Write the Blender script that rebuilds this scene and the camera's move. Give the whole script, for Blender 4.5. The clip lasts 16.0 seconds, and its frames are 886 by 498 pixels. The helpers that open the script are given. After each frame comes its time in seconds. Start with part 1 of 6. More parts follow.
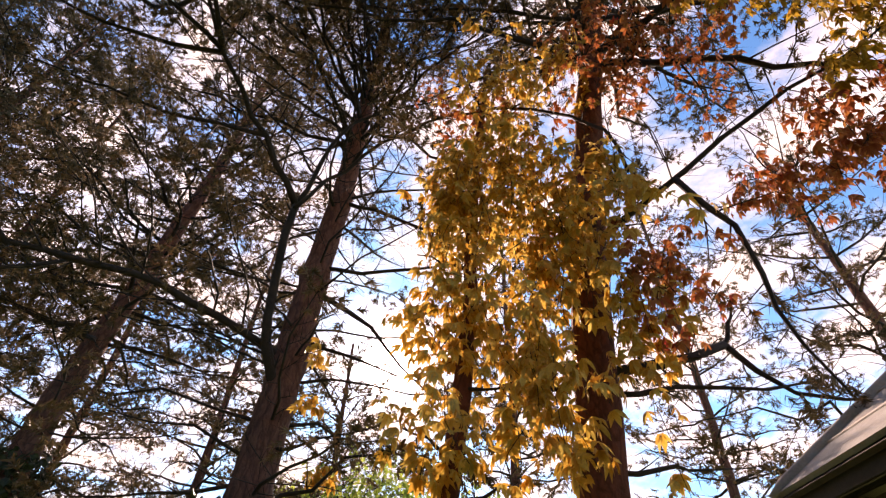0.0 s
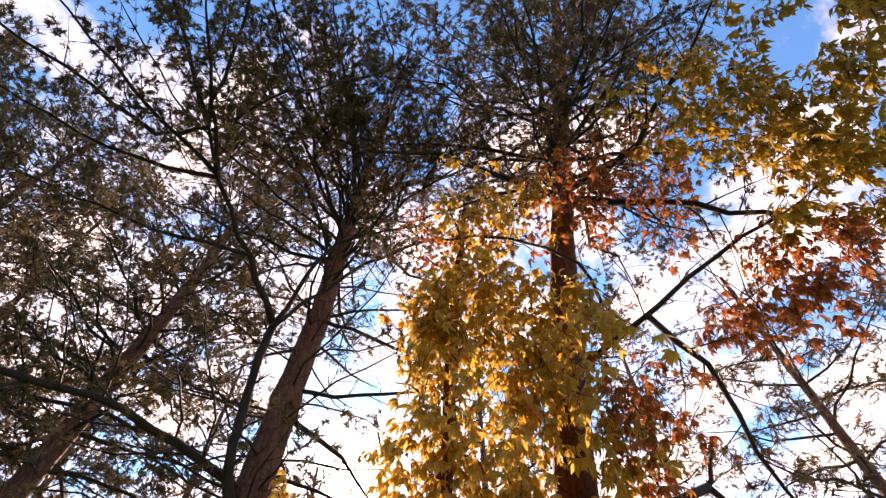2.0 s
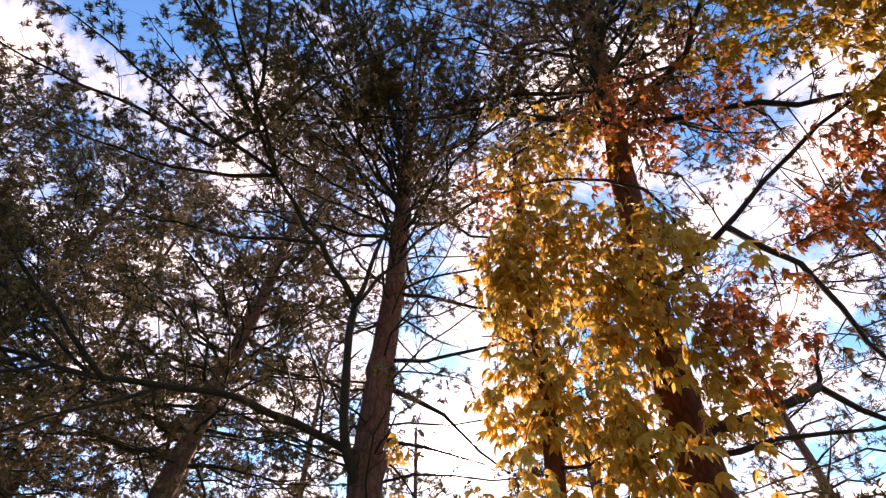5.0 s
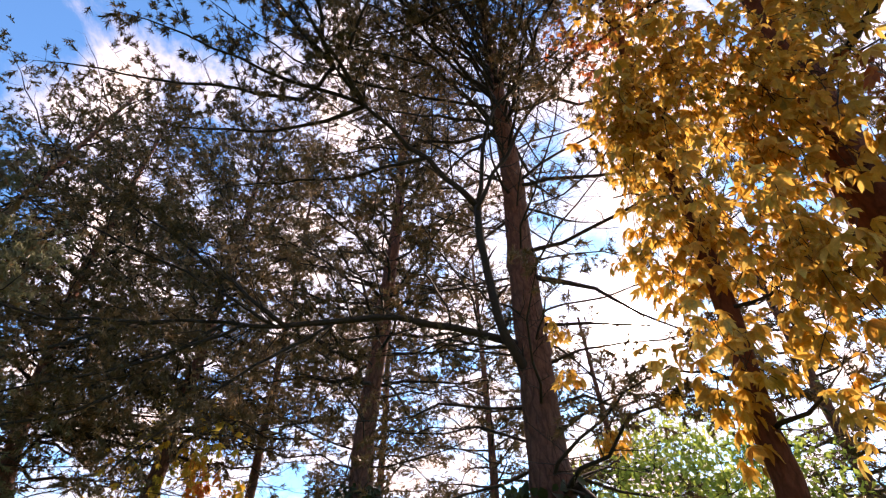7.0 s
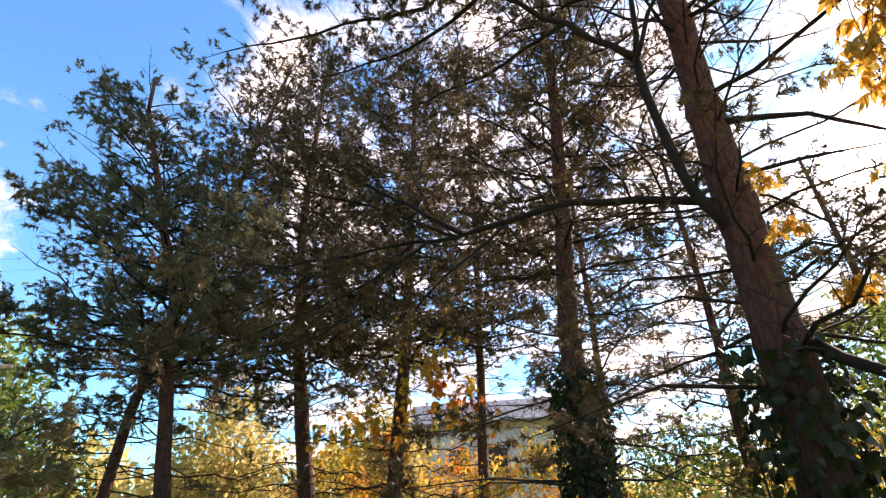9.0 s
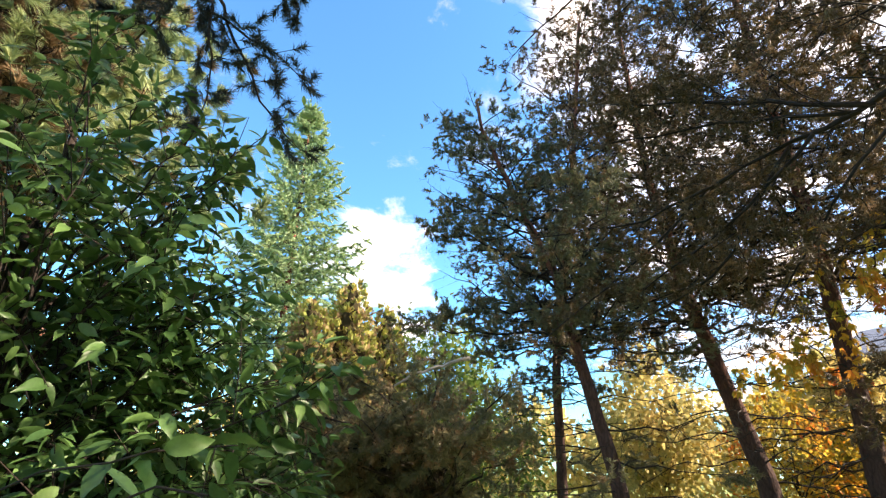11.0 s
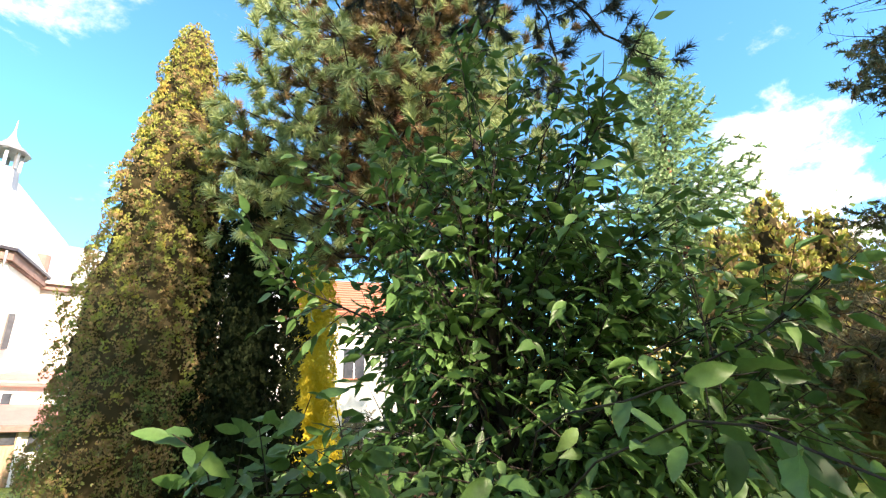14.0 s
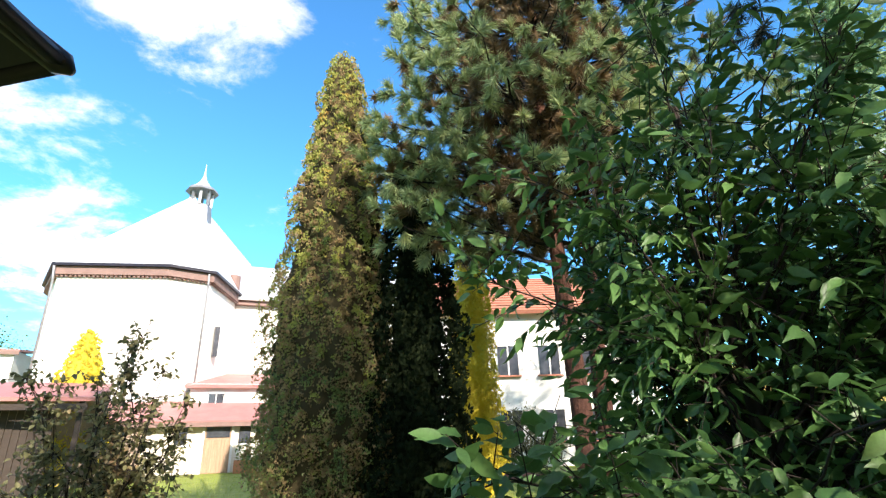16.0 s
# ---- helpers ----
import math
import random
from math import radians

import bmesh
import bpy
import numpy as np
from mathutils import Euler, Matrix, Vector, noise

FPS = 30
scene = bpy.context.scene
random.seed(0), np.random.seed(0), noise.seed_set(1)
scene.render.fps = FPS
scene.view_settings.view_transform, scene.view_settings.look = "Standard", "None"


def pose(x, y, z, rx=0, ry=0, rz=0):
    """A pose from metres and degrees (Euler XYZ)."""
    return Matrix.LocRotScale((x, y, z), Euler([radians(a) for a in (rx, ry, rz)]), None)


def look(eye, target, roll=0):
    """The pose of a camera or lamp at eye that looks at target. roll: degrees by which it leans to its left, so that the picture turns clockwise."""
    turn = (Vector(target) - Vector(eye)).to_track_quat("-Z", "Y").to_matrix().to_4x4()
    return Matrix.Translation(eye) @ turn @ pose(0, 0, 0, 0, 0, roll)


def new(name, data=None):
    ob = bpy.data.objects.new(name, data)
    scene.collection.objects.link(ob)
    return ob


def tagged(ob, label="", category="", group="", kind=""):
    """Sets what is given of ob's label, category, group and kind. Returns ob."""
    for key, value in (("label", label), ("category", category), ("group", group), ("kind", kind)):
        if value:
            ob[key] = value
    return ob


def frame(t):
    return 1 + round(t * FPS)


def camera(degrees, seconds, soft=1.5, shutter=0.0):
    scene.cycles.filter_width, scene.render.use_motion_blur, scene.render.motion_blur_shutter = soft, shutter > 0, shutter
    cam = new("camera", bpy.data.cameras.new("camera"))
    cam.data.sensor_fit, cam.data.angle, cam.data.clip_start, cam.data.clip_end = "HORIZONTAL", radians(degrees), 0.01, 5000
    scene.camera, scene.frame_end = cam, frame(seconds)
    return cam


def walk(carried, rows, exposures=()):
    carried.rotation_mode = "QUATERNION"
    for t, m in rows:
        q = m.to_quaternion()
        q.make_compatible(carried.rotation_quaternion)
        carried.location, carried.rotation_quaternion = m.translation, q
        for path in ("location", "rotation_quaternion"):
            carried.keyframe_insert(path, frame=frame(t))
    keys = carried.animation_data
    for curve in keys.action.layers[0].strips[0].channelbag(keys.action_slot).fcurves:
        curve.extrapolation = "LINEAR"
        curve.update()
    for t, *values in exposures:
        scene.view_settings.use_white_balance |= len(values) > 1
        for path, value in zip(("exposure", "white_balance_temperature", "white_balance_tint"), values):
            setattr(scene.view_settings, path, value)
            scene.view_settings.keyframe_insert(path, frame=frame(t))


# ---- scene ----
cam = camera(83.4, 16.0, soft=1.3)
# seconds, place in metres, turn in degrees
PATH = (
    (0.0, 0.001, 0.001, 1.650, 132.67, -2.35, -2.16),
    (0.5, -0.037, -0.099, 1.662, 135.80, -2.12, -3.52),
    (1.0, -0.042, -0.144, 1.671, 138.91, -1.81, -4.88),
    (1.5, -0.053, -0.170, 1.684, 142.59, -1.61, -5.17),
    (2.0, -0.067, -0.177, 1.705, 145.26, -1.16, -5.18),
    (2.5, -0.079, -0.185, 1.701, 147.08, -0.54, -4.53),
    (3.0, -0.080, -0.202, 1.685, 148.05, -0.09, -3.62),
    (3.2, -0.081, -0.203, 1.684, 148.05, -0.07, -3.62),
    (5.3, -0.196, -0.172, 1.585, 139.46, 0.39, 10.85),
    (5.5, -0.193, -0.158, 1.583, 138.54, 0.39, 13.68),
    (6.0, -0.185, -0.090, 1.597, 136.20, 0.64, 19.71),
    (6.5, -0.173, -0.030, 1.585, 133.56, 0.90, 24.43),
    (7.0, -0.148, 0.041, 1.580, 130.64, 1.34, 28.99),
    (7.5, -0.122, 0.114, 1.583, 126.83, 1.54, 35.69),
    (8.0, -0.085, 0.126, 1.566, 123.93, 2.02, 42.50),
    (8.2, -0.079, 0.125, 1.554, 122.64, 2.10, 43.79),
    (10.3, -0.150, 0.375, 1.628, 115.20, -0.78, 81.20),
    (10.5, -0.126, 0.311, 1.600, 115.25, -0.74, 86.23),
    (11.0, -0.095, 0.143, 1.612, 114.64, -0.22, 97.09),
    (11.5, -0.048, 0.041, 1.596, 113.89, 0.26, 106.21),
    (12.0, -0.033, -0.002, 1.593, 113.19, 0.79, 115.62),
    (12.5, -0.062, -0.017, 1.593, 112.10, 1.97, 124.03),
    (13.0, -0.113, -0.061, 1.588, 111.20, 2.12, 130.89),
    (13.5, -0.151, -0.092, 1.586, 110.37, 2.09, 137.17),
    (14.0, -0.189, -0.112, 1.586, 109.91, 1.78, 143.09),
    (14.5, -0.215, -0.166, 1.553, 109.34, 0.94, 148.14),
    (15.0, -0.115, -0.240, 1.564, 108.96, 1.22, 153.02),
    (15.5, 0.008, -0.351, 1.620, 109.23, 1.69, 156.74),
    (16.0, 0.096, -0.392, 1.612, 109.99, 1.34, 159.42),
)
EXPOSURES = ((0.0, 1.0, 8700, 40), (2.0, 1.35, 8600, 38), (3.2, 1.3, 8600, 38), (5.5, 1.2, 8300, 38), (7.2, 1.2, 8200, 36), (8.2, 1.3, 8200, 32), (10.5, 1.55, 7900, 23), (12.5, 1.85, 8300, 20), (14.0, 1.82, 7900, 19), (16.0, 1.22, 6800, 14))
walk(cam, [(t, pose(x, y, z, a, b, c)) for t, x, y, z, a, b, c in PATH], EXPOSURES)

# ---- light ----
SUN_AZ, SUN_EL = -6.0, 28.9
world = bpy.data.worlds.new("autumn_sky")
scene.world = world
world.use_nodes = True


def polar(az, el, d):
    """Point at compass angle az, horizontal distance d and elevation el from eye height."""
    a = radians(az)
    return Vector((d * math.sin(a), d * math.cos(a), 1.62 + d * math.tan(radians(el))))


def ground_at(az, d, z=0.0):
    a = radians(az)
    return Vector((d * math.sin(a), d * math.cos(a), z))


def build_world():
    nt = world.node_tree
    nt.nodes.clear()
    N, L = nt.nodes.new, nt.links.new
    out = N("ShaderNodeOutputWorld")
    sky = N("ShaderNodeTexSky")
    sky.sky_type, sky.sun_disc = "NISHITA", False
    sky.sun_elevation, sky.sun_rotation = radians(SUN_EL), radians(SUN_AZ)
    sky.air_density, sky.dust_density, sky.ozone_density = 1.0, 0.2, 2.0
    bg = N("ShaderNodeBackground")
    bg.inputs[1].default_value = 0.128
    tint = N("ShaderNodeMix")
    tint.data_type, tint.blend_type = "RGBA", "MULTIPLY"
    tint.inputs[0].default_value = 1.0
    tint.inputs[7].default_value = (0.44, 1.1, 1.44, 1)
    L(sky.outputs[0], tint.inputs[6])
    L(tint.outputs[2], bg.inputs[0])
    geo = N("ShaderNodeTexCoord")
    sep = N("ShaderNodeSeparateXYZ")
    L(geo.outputs["Generated"], sep.inputs[0])

    def math_node(op, a, b=None):
        n = N("ShaderNodeMath")
        n.operation = op
        for i, v in enumerate((a, b)):
            if v is None:
                continue
            if isinstance(v, (int, float)):
                n.inputs[i].default_value = v
            else:
                L(v, n.inputs[i])
        return n.outputs[0]

    den = math_node("ADD", math_node("MAXIMUM", sep.outputs[2], 0.0), 0.22)
    comb = N("ShaderNodeCombineXYZ")
    L(math_node("DIVIDE", sep.outputs[0], den), comb.inputs[0])
    L(math_node("DIVIDE", sep.outputs[1], den), comb.inputs[1])
    noise_big = N("ShaderNodeTexNoise")
    noise_big.inputs["Scale"].default_value = 3.6
    noise_big.inputs["Detail"].default_value = 9.0
    noise_big.inputs["Roughness"].default_value = 0.64
    noise_big.inputs["Distortion"].default_value = 0.25
    mp = N("ShaderNodeMapping")
    mp.inputs["Location"].default_value = CLOUD_SHIFT
    L(comb.outputs[0], mp.inputs[0])
    L(mp.outputs[0], noise_big.inputs["Vector"])
    # cumulus heaps: compass angle, elevation, half width in degrees
    heap = None
    for az, el, r in CLOUDS:
        dot = N("ShaderNodeVectorMath")
        dot.operation = "DOT_PRODUCT"
        c = polar(az, el, 1.0) - Vector((0, 0, 1.62))
        dot.inputs[1].default_value = c.normalized()
        L(geo.outputs["Generated"], dot.inputs[0])
        fall = N("ShaderNodeMapRange")
        fall.interpolation_type = "SMOOTHSTEP"
        fall.inputs["From Min"].default_value, fall.inputs["From Max"].default_value = math.cos(radians(r * 1.9)), math.cos(radians(r * 0.1))
        L(dot.outputs["Value"], fall.inputs[0])
        heap = fall.outputs[0] if heap is None else math_node("MAXIMUM", heap, fall.outputs[0])
    cover = math_node("ADD", math_node("MULTIPLY", math_node("SUBTRACT", noise_big.outputs["Fac"], 0.5), 3.8), math_node("MULTIPLY", heap, 0.8))
    ramp = N("ShaderNodeMapRange")
    ramp.inputs["From Min"].default_value, ramp.inputs["From Max"].default_value = 0.3, 1.25
    ramp.interpolation_type = "SMOOTHSTEP"
    L(cover, ramp.inputs["Value"])
    cloud = N("ShaderNodeBackground")
    cloud.inputs[0].default_value = (1.0, 0.985, 0.97, 1)
    cloud.inputs[1].default_value = 0.78
    mix = N("ShaderNodeMixShader")
    L(ramp.outputs[0], mix.inputs[0])
    L(bg.outputs[0], mix.inputs[1])
    L(cloud.outputs[0], mix.inputs[2])
    # the dazzling sky close round the sun
    toward = N("ShaderNodeVectorMath")
    toward.operation = "DOT_PRODUCT"
    toward.inputs[1].default_value = (polar(SUN_AZ, SUN_EL, 1.0) - Vector((0, 0, 1.62))).normalized()
    L(geo.outputs["Generated"], toward.inputs[0])
    glare = None
    for wide, tight, power in ((9.0, 2.0, 0.9), (3.4, 1.5, 20.0)):
        near = N("ShaderNodeMapRange")
        near.interpolation_type = "SMOOTHSTEP"
        near.inputs["From Min"].default_value, near.inputs["From Max"].default_value = math.cos(radians(wide)), math.cos(radians(tight))
        near.inputs["To Max"].default_value = power
        L(toward.outputs["Value"], near.inputs[0])
        glare = near.outputs[0] if glare is None else math_node("ADD", glare, near.outputs[0])
    halo, total = N("ShaderNodeBackground"), N("ShaderNodeAddShader")
    halo.inputs[0].default_value = (1.0, 0.97, 0.92, 1)
    L(glare, halo.inputs[1])
    L(mix.outputs[0], total.inputs[0])
    L(halo.outputs[0], total.inputs[1])
    L(total.outputs[0], out.inputs[0])


CLOUD_SHIFT = (0.35, 0.1, 0.0)
CLOUDS = ((168, 43, 6.5), (174, 47, 4), (161, 18, 5.5), (152, 24, 7), (-104.6, 24, 4.4), (-109.8, 20.5, 3.6), (-100, 16, 3.4), (-76, 44, 3.8), (-71, 47, 6), (-65, 45, 7), (-22, 58, 13), (20, 62, 11), (-52, 54, 7), (-58, 32, 16), (-32, 33, 18), (-6, 30, 24), (22, 33, 18), (52, 26, 15), (-30, 14, 15), (-60, 15, 13), (0, 13, 15), (58, 45, 8), (-140, 62, 8), (120, 50, 14), (90, 35, 14))
build_world()
sun = new("sun", bpy.data.lights.new("sun", "SUN"))
sun.data.energy, sun.data.angle, sun.data.color = 5.0, radians(0.53), (1.0, 0.93, 0.82)
sun.matrix_world = look(polar(SUN_AZ, SUN_EL, 60), (0, 0, 1.62))

# ---- materials ----
def material(name):
    m = bpy.data.materials.new(name)
    m.use_nodes = True
    nt = m.node_tree
    nt.nodes.clear()
    return m, nt, nt.nodes.new, nt.links.new


def ramp_node(nt, stops):
    r = nt.nodes.new("ShaderNodeValToRGB")
    e = r.color_ramp.elements
    while len(e) < len(stops):
        e.new(0.5)
    for el, (p, c) in zip(e, stops):
        el.position, el.color = p, (*c, 1)
    return r


def noise_node(nt, scale, detail=4.0, rough=0.55, stretch=None, world_space=False):
    n = nt.nodes.new("ShaderNodeTexNoise")
    n.inputs["Scale"].default_value, n.inputs["Detail"].default_value = scale, detail
    n.inputs["Roughness"].default_value = rough
    src = nt.nodes.new("ShaderNodeNewGeometry").outputs["Position"] if world_space else nt.nodes.new("ShaderNodeTexCoord").outputs["Object"]
    if stretch:
        mp = nt.nodes.new("ShaderNodeMapping")
        mp.inputs["Scale"].default_value = stretch
        nt.links.new(src, mp.inputs[0])
        src = mp.outputs[0]
    nt.links.new(src, n.inputs["Vector"])
    return n


def mixed(nt, a, b, fac, blend="MIX"):
    m = nt.nodes.new("ShaderNodeMix")
    m.data_type, m.blend_type = "RGBA", blend
    for sock, v in ((m.inputs[0], fac), (m.inputs[6], a), (m.inputs[7], b)):
        if isinstance(v, (int, float)):
            sock.default_value = v
        elif isinstance(v, tuple):
            sock.default_value = (*v, 1)
        else:
            nt.links.new(v, sock)
    return m.outputs[2]


def bump_of(nt, height, strength=0.4, distance=0.02):
    b = nt.nodes.new("ShaderNodeBump")
    b.inputs["Strength"].default_value, b.inputs["Distance"].default_value = strength, distance
    nt.links.new(height, b.inputs["Height"])
    return b.outputs[0]


def surface(name, stops, scale=6.0, fine=40.0, rough=0.8, bump=0.35, dist=0.01, metal=0.0, stretch=None, spec=0.4):
    """Plain weathered surface: coarse patches, fine grain, relief."""
    m, nt, N, L = material(name)
    out, bsdf = N("ShaderNodeOutputMaterial"), N("ShaderNodeBsdfPrincipled")
    big = noise_node(nt, scale, 5, 0.6, stretch)
    small = noise_node(nt, fine, 4, 0.6, stretch)
    r = ramp_node(nt, stops)
    L(big.outputs["Fac"], r.inputs[0])
    g = ramp_node(nt, [(0.25, (0.72, 0.72, 0.72)), (0.75, (1.1, 1.1, 1.1))])
    L(small.outputs["Fac"], g.inputs[0])
    L(mixed(nt, r.outputs[0], g.outputs[0], 0.8, "MULTIPLY"), bsdf.inputs["Base Color"])
    bsdf.inputs["Roughness"].default_value, bsdf.inputs["Metallic"].default_value = rough, metal
    bsdf.inputs["Specular IOR Level"].default_value = spec
    L(bump_of(nt, small.outputs["Fac"], bump, dist), bsdf.inputs["Normal"])
    L(bsdf.outputs[0], out.inputs[0])
    return m


def leaf_material(name, stops, patch=1.4, glow=0.4, rough=0.5, spec=0.3, veins=0.0, patch_weight=0.5, rise=None):
    """Leaf or needle: colour varies leaf by leaf and in patches over the crown; light shines through."""
    m, nt, N, L = material(name)
    out, bsdf, trans, mix = N("ShaderNodeOutputMaterial"), N("ShaderNodeBsdfPrincipled"), N("ShaderNodeBsdfTranslucent"), N("ShaderNodeMixShader")
    geo = N("ShaderNodeNewGeometry")
    big = noise_node(nt, patch, 3, 0.6, world_space=True)
    f = N("ShaderNodeMix")
    f.inputs[0].default_value = patch_weight
    info = N("ShaderNodeObjectInfo")
    both = N("ShaderNodeMath")
    both.operation = "ADD"
    L(geo.outputs["Random Per Island"], both.inputs[0])
    L(info.outputs["Random"], both.inputs[1])
    wrap = N("ShaderNodeMath")
    wrap.operation = "FRACT"
    L(both.outputs[0], wrap.inputs[0])
    L(wrap.outputs[0], f.inputs[2])
    spread = N("ShaderNodeMapRange")
    spread.inputs["From Min"].default_value, spread.inputs["From Max"].default_value = 0.3, 0.7
    L(big.outputs["Fac"], spread.inputs[0])
    L(spread.outputs[0], f.inputs[3])
    r = ramp_node(nt, stops)
    L(f.outputs[0], r.inputs[0])
    if rise:
        sep, up, both2 = N("ShaderNodeSeparateXYZ"), N("ShaderNodeMapRange"), N("ShaderNodeMath")
        L(geo.outputs["Position"], sep.inputs[0])
        L(sep.outputs[2], up.inputs[0])
        up.inputs["From Min"].default_value, up.inputs["From Max"].default_value = rise[0], rise[1]
        up.inputs["To Min"].default_value, up.inputs["To Max"].default_value = -rise[2], rise[2]
        L(f.outputs[0], both2.inputs[0])
        L(up.outputs[0], both2.inputs[1])
        L(both2.outputs[0], r.inputs[0])
    col = r.outputs[0]
    if veins:
        small = noise_node(nt, 60, 3, 0.6, world_space=True)
        g = ramp_node(nt, [(0.3, (1 - veins,) * 3), (0.7, (1 + veins * 0.3,) * 3)])
        L(small.outputs["Fac"], g.inputs[0])
        col = mixed(nt, col, g.outputs[0], 1.0, "MULTIPLY")
    L(col, bsdf.inputs["Base Color"])
    L(col, trans.inputs[0])
    bsdf.inputs["Roughness"].default_value = rough
    bsdf.inputs["Specular IOR Level"].default_value = spec
    mix.inputs[0].default_value = glow
    L(bsdf.outputs[0], mix.inputs[1])
    L(trans.outputs[0], mix.inputs[2])
    L(mix.outputs[0], out.inputs[0])
    return m


def bark_material(name, low, high, z0, z1, scale=9.0):
    """Plated pine bark, grey and rough below, thin and orange higher up the stem."""
    m, nt, N, L = material(name)
    out, bsdf = N("ShaderNodeOutputMaterial"), N("ShaderNodeBsdfPrincipled")
    geo = N("ShaderNodeNewGeometry")
    sep = N("ShaderNodeSeparateXYZ")
    L(geo.outputs["Position"], sep.inputs[0])
    rise = N("ShaderNodeMapRange")
    rise.inputs["From Min"].default_value, rise.inputs["From Max"].default_value = z0, z1
    wob = noise_node(nt, 2.5, 3, 0.6, world_space=True)
    add = N("ShaderNodeMath")
    add.operation = "MULTIPLY_ADD"
    L(wob.outputs["Fac"], add.inputs[0])
    add.inputs[1].default_value = 2.5
    L(sep.outputs[2], add.inputs[2])
    L(add.outputs[0], rise.inputs[0])
    base = mixed(nt, low, high, rise.outputs[0])
    vor = N("ShaderNodeTexVoronoi")
    vor.feature = "DISTANCE_TO_EDGE"
    vor.inputs["Scale"].default_value = scale
    mp = N("ShaderNodeMapping")
    mp.inputs["Scale"].default_value = (1.7, 1.7, 0.34)
    warp = noise_node(nt, 5, 3, 0.6, world_space=True)
    L(mixed(nt, geo.outputs["Position"], warp.outputs["Color"], 0.12), mp.inputs[0])
    L(mp.outputs[0], vor.inputs["Vector"])
    crack = ramp_node(nt, [(0.0, (0.25, 0.22, 0.2)), (0.16, (1, 1, 1))])
    L(vor.outputs["Distance"], crack.inputs[0])
    fine = noise_node(nt, 28, 5, 0.65, (1, 1, 0.4), True)
    g = ramp_node(nt, [(0.25, (0.55, 0.55, 0.55)), (0.75, (1.25, 1.2, 1.15))])
    L(fine.outputs["Fac"], g.inputs[0])
    c = mixed(nt, base, crack.outputs[0], 0.5, "MULTIPLY")
    L(mixed(nt, c, g.outputs[0], 0.9, "MULTIPLY"), bsdf.inputs["Base Color"])
    bsdf.inputs["Roughness"].default_value = 0.9
    bsdf.inputs["Specular IOR Level"].default_value = 0.2
    h = N("ShaderNodeMath")
    h.operation = "ADD"
    L(vor.outputs["Distance"], h.inputs[0])
    L(fine.outputs["Fac"], h.inputs[1])
    L(bump_of(nt, h.outputs[0], 0.7, 0.03), bsdf.inputs["Normal"])
    L(bsdf.outputs[0], out.inputs[0])
    return m


M_BARK = bark_material("pine_bark", (0.085, 0.053, 0.048), (0.19, 0.078, 0.054), 3.0, 9.0)
M_BARK_RED = bark_material("red_pine_bark", (0.12, 0.04, 0.026), (0.16, 0.055, 0.032), 2.0, 8.0)
# darker copy of the red bark; trunk shade is put into the colour
M_BARK_SHADED = bark_material("shaded_pine_bark", (0.07, 0.034, 0.026), (0.11, 0.05, 0.034), 2.0, 8.0)
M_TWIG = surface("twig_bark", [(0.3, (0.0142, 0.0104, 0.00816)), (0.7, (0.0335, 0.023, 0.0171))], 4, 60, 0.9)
M_DEADWOOD = surface("pale_dead_wood", [(0.3, (0.28, 0.24, 0.2)), (0.7, (0.42, 0.37, 0.31))], 4, 60, 0.85)
M_NEEDLE = leaf_material("scots_pine_needles", [(0.0, (0.0436, 0.0337, 0.0141)), (0.45, (0.0791, 0.0589, 0.0246)), (0.7, (0.119, 0.0783, 0.0332)), (0.9, (0.174, 0.0922, 0.0403)), (1.0, (0.253, 0.106, 0.0429))], 0.9, 0.3)
M_NEEDLE_BLUE = leaf_material("blue_green_pine_needles", [(0.0, (0.0842, 0.0895, 0.0534)), (0.5, (0.145, 0.149, 0.0813)), (0.86, (0.229, 0.213, 0.107)), (1.0, (0.306, 0.186, 0.0617))], 0.9, 0.42)
M_NEEDLE_BROWN = leaf_material("browning_pine_needles", [(0.0, (0.1, 0.0774, 0.041)), (0.5, (0.173, 0.123, 0.0637)), (1.0, (0.309, 0.182, 0.0819))], 1.2, 0.25)
M_NEEDLE_LONG = leaf_material("long_black_pine_needles", [(0.0, (0.154, 0.219, 0.102)), (0.45, (0.294, 0.373, 0.176)), (0.8, (0.476, 0.542, 0.25)), (1.0, (0.646, 0.675, 0.338))], 0.8, 0.4)
# pine needles darkened to look like a shaded silhouette against the sky
M_NEEDLE_SILHOUETTE = leaf_material("silhouette_pine_needles", [(0.0, (0.025, 0.035, 0.03)), (1.0, (0.055, 0.065, 0.05))], 2.0, 0.15)
M_SPRUCE = leaf_material("spruce_needles", [(0.0, (0.143, 0.234, 0.111)), (0.5, (0.286, 0.416, 0.208)), (1.0, (0.546, 0.65, 0.364))], 1.6, 0.35, patch_weight=0.3)
# green leaf colour brightened so that backlight is partly painted in
M_BACKLIT_LEAF = leaf_material("backlight_bright_green_leaves", [(0.0, (0.163, 0.25, 0.05)), (0.6, (0.312, 0.425, 0.0875)), (1.0, (0.6, 0.525, 0.125))], 0.8, 0.62)
M_CREEPER = leaf_material("yellow_creeper_leaves", [(0.0, (0.354, 0.142, 0.0238)), (0.25, (0.562, 0.275, 0.0427)), (0.5, (0.666, 0.399, 0.0712)), (0.75, (0.645, 0.456, 0.114)), (0.9, (0.395, 0.314, 0.0855)), (1.0, (0.458, 0.133, 0.0333))], 1.6, 0.52, 0.45, 0.3, 0.25, 0.4)
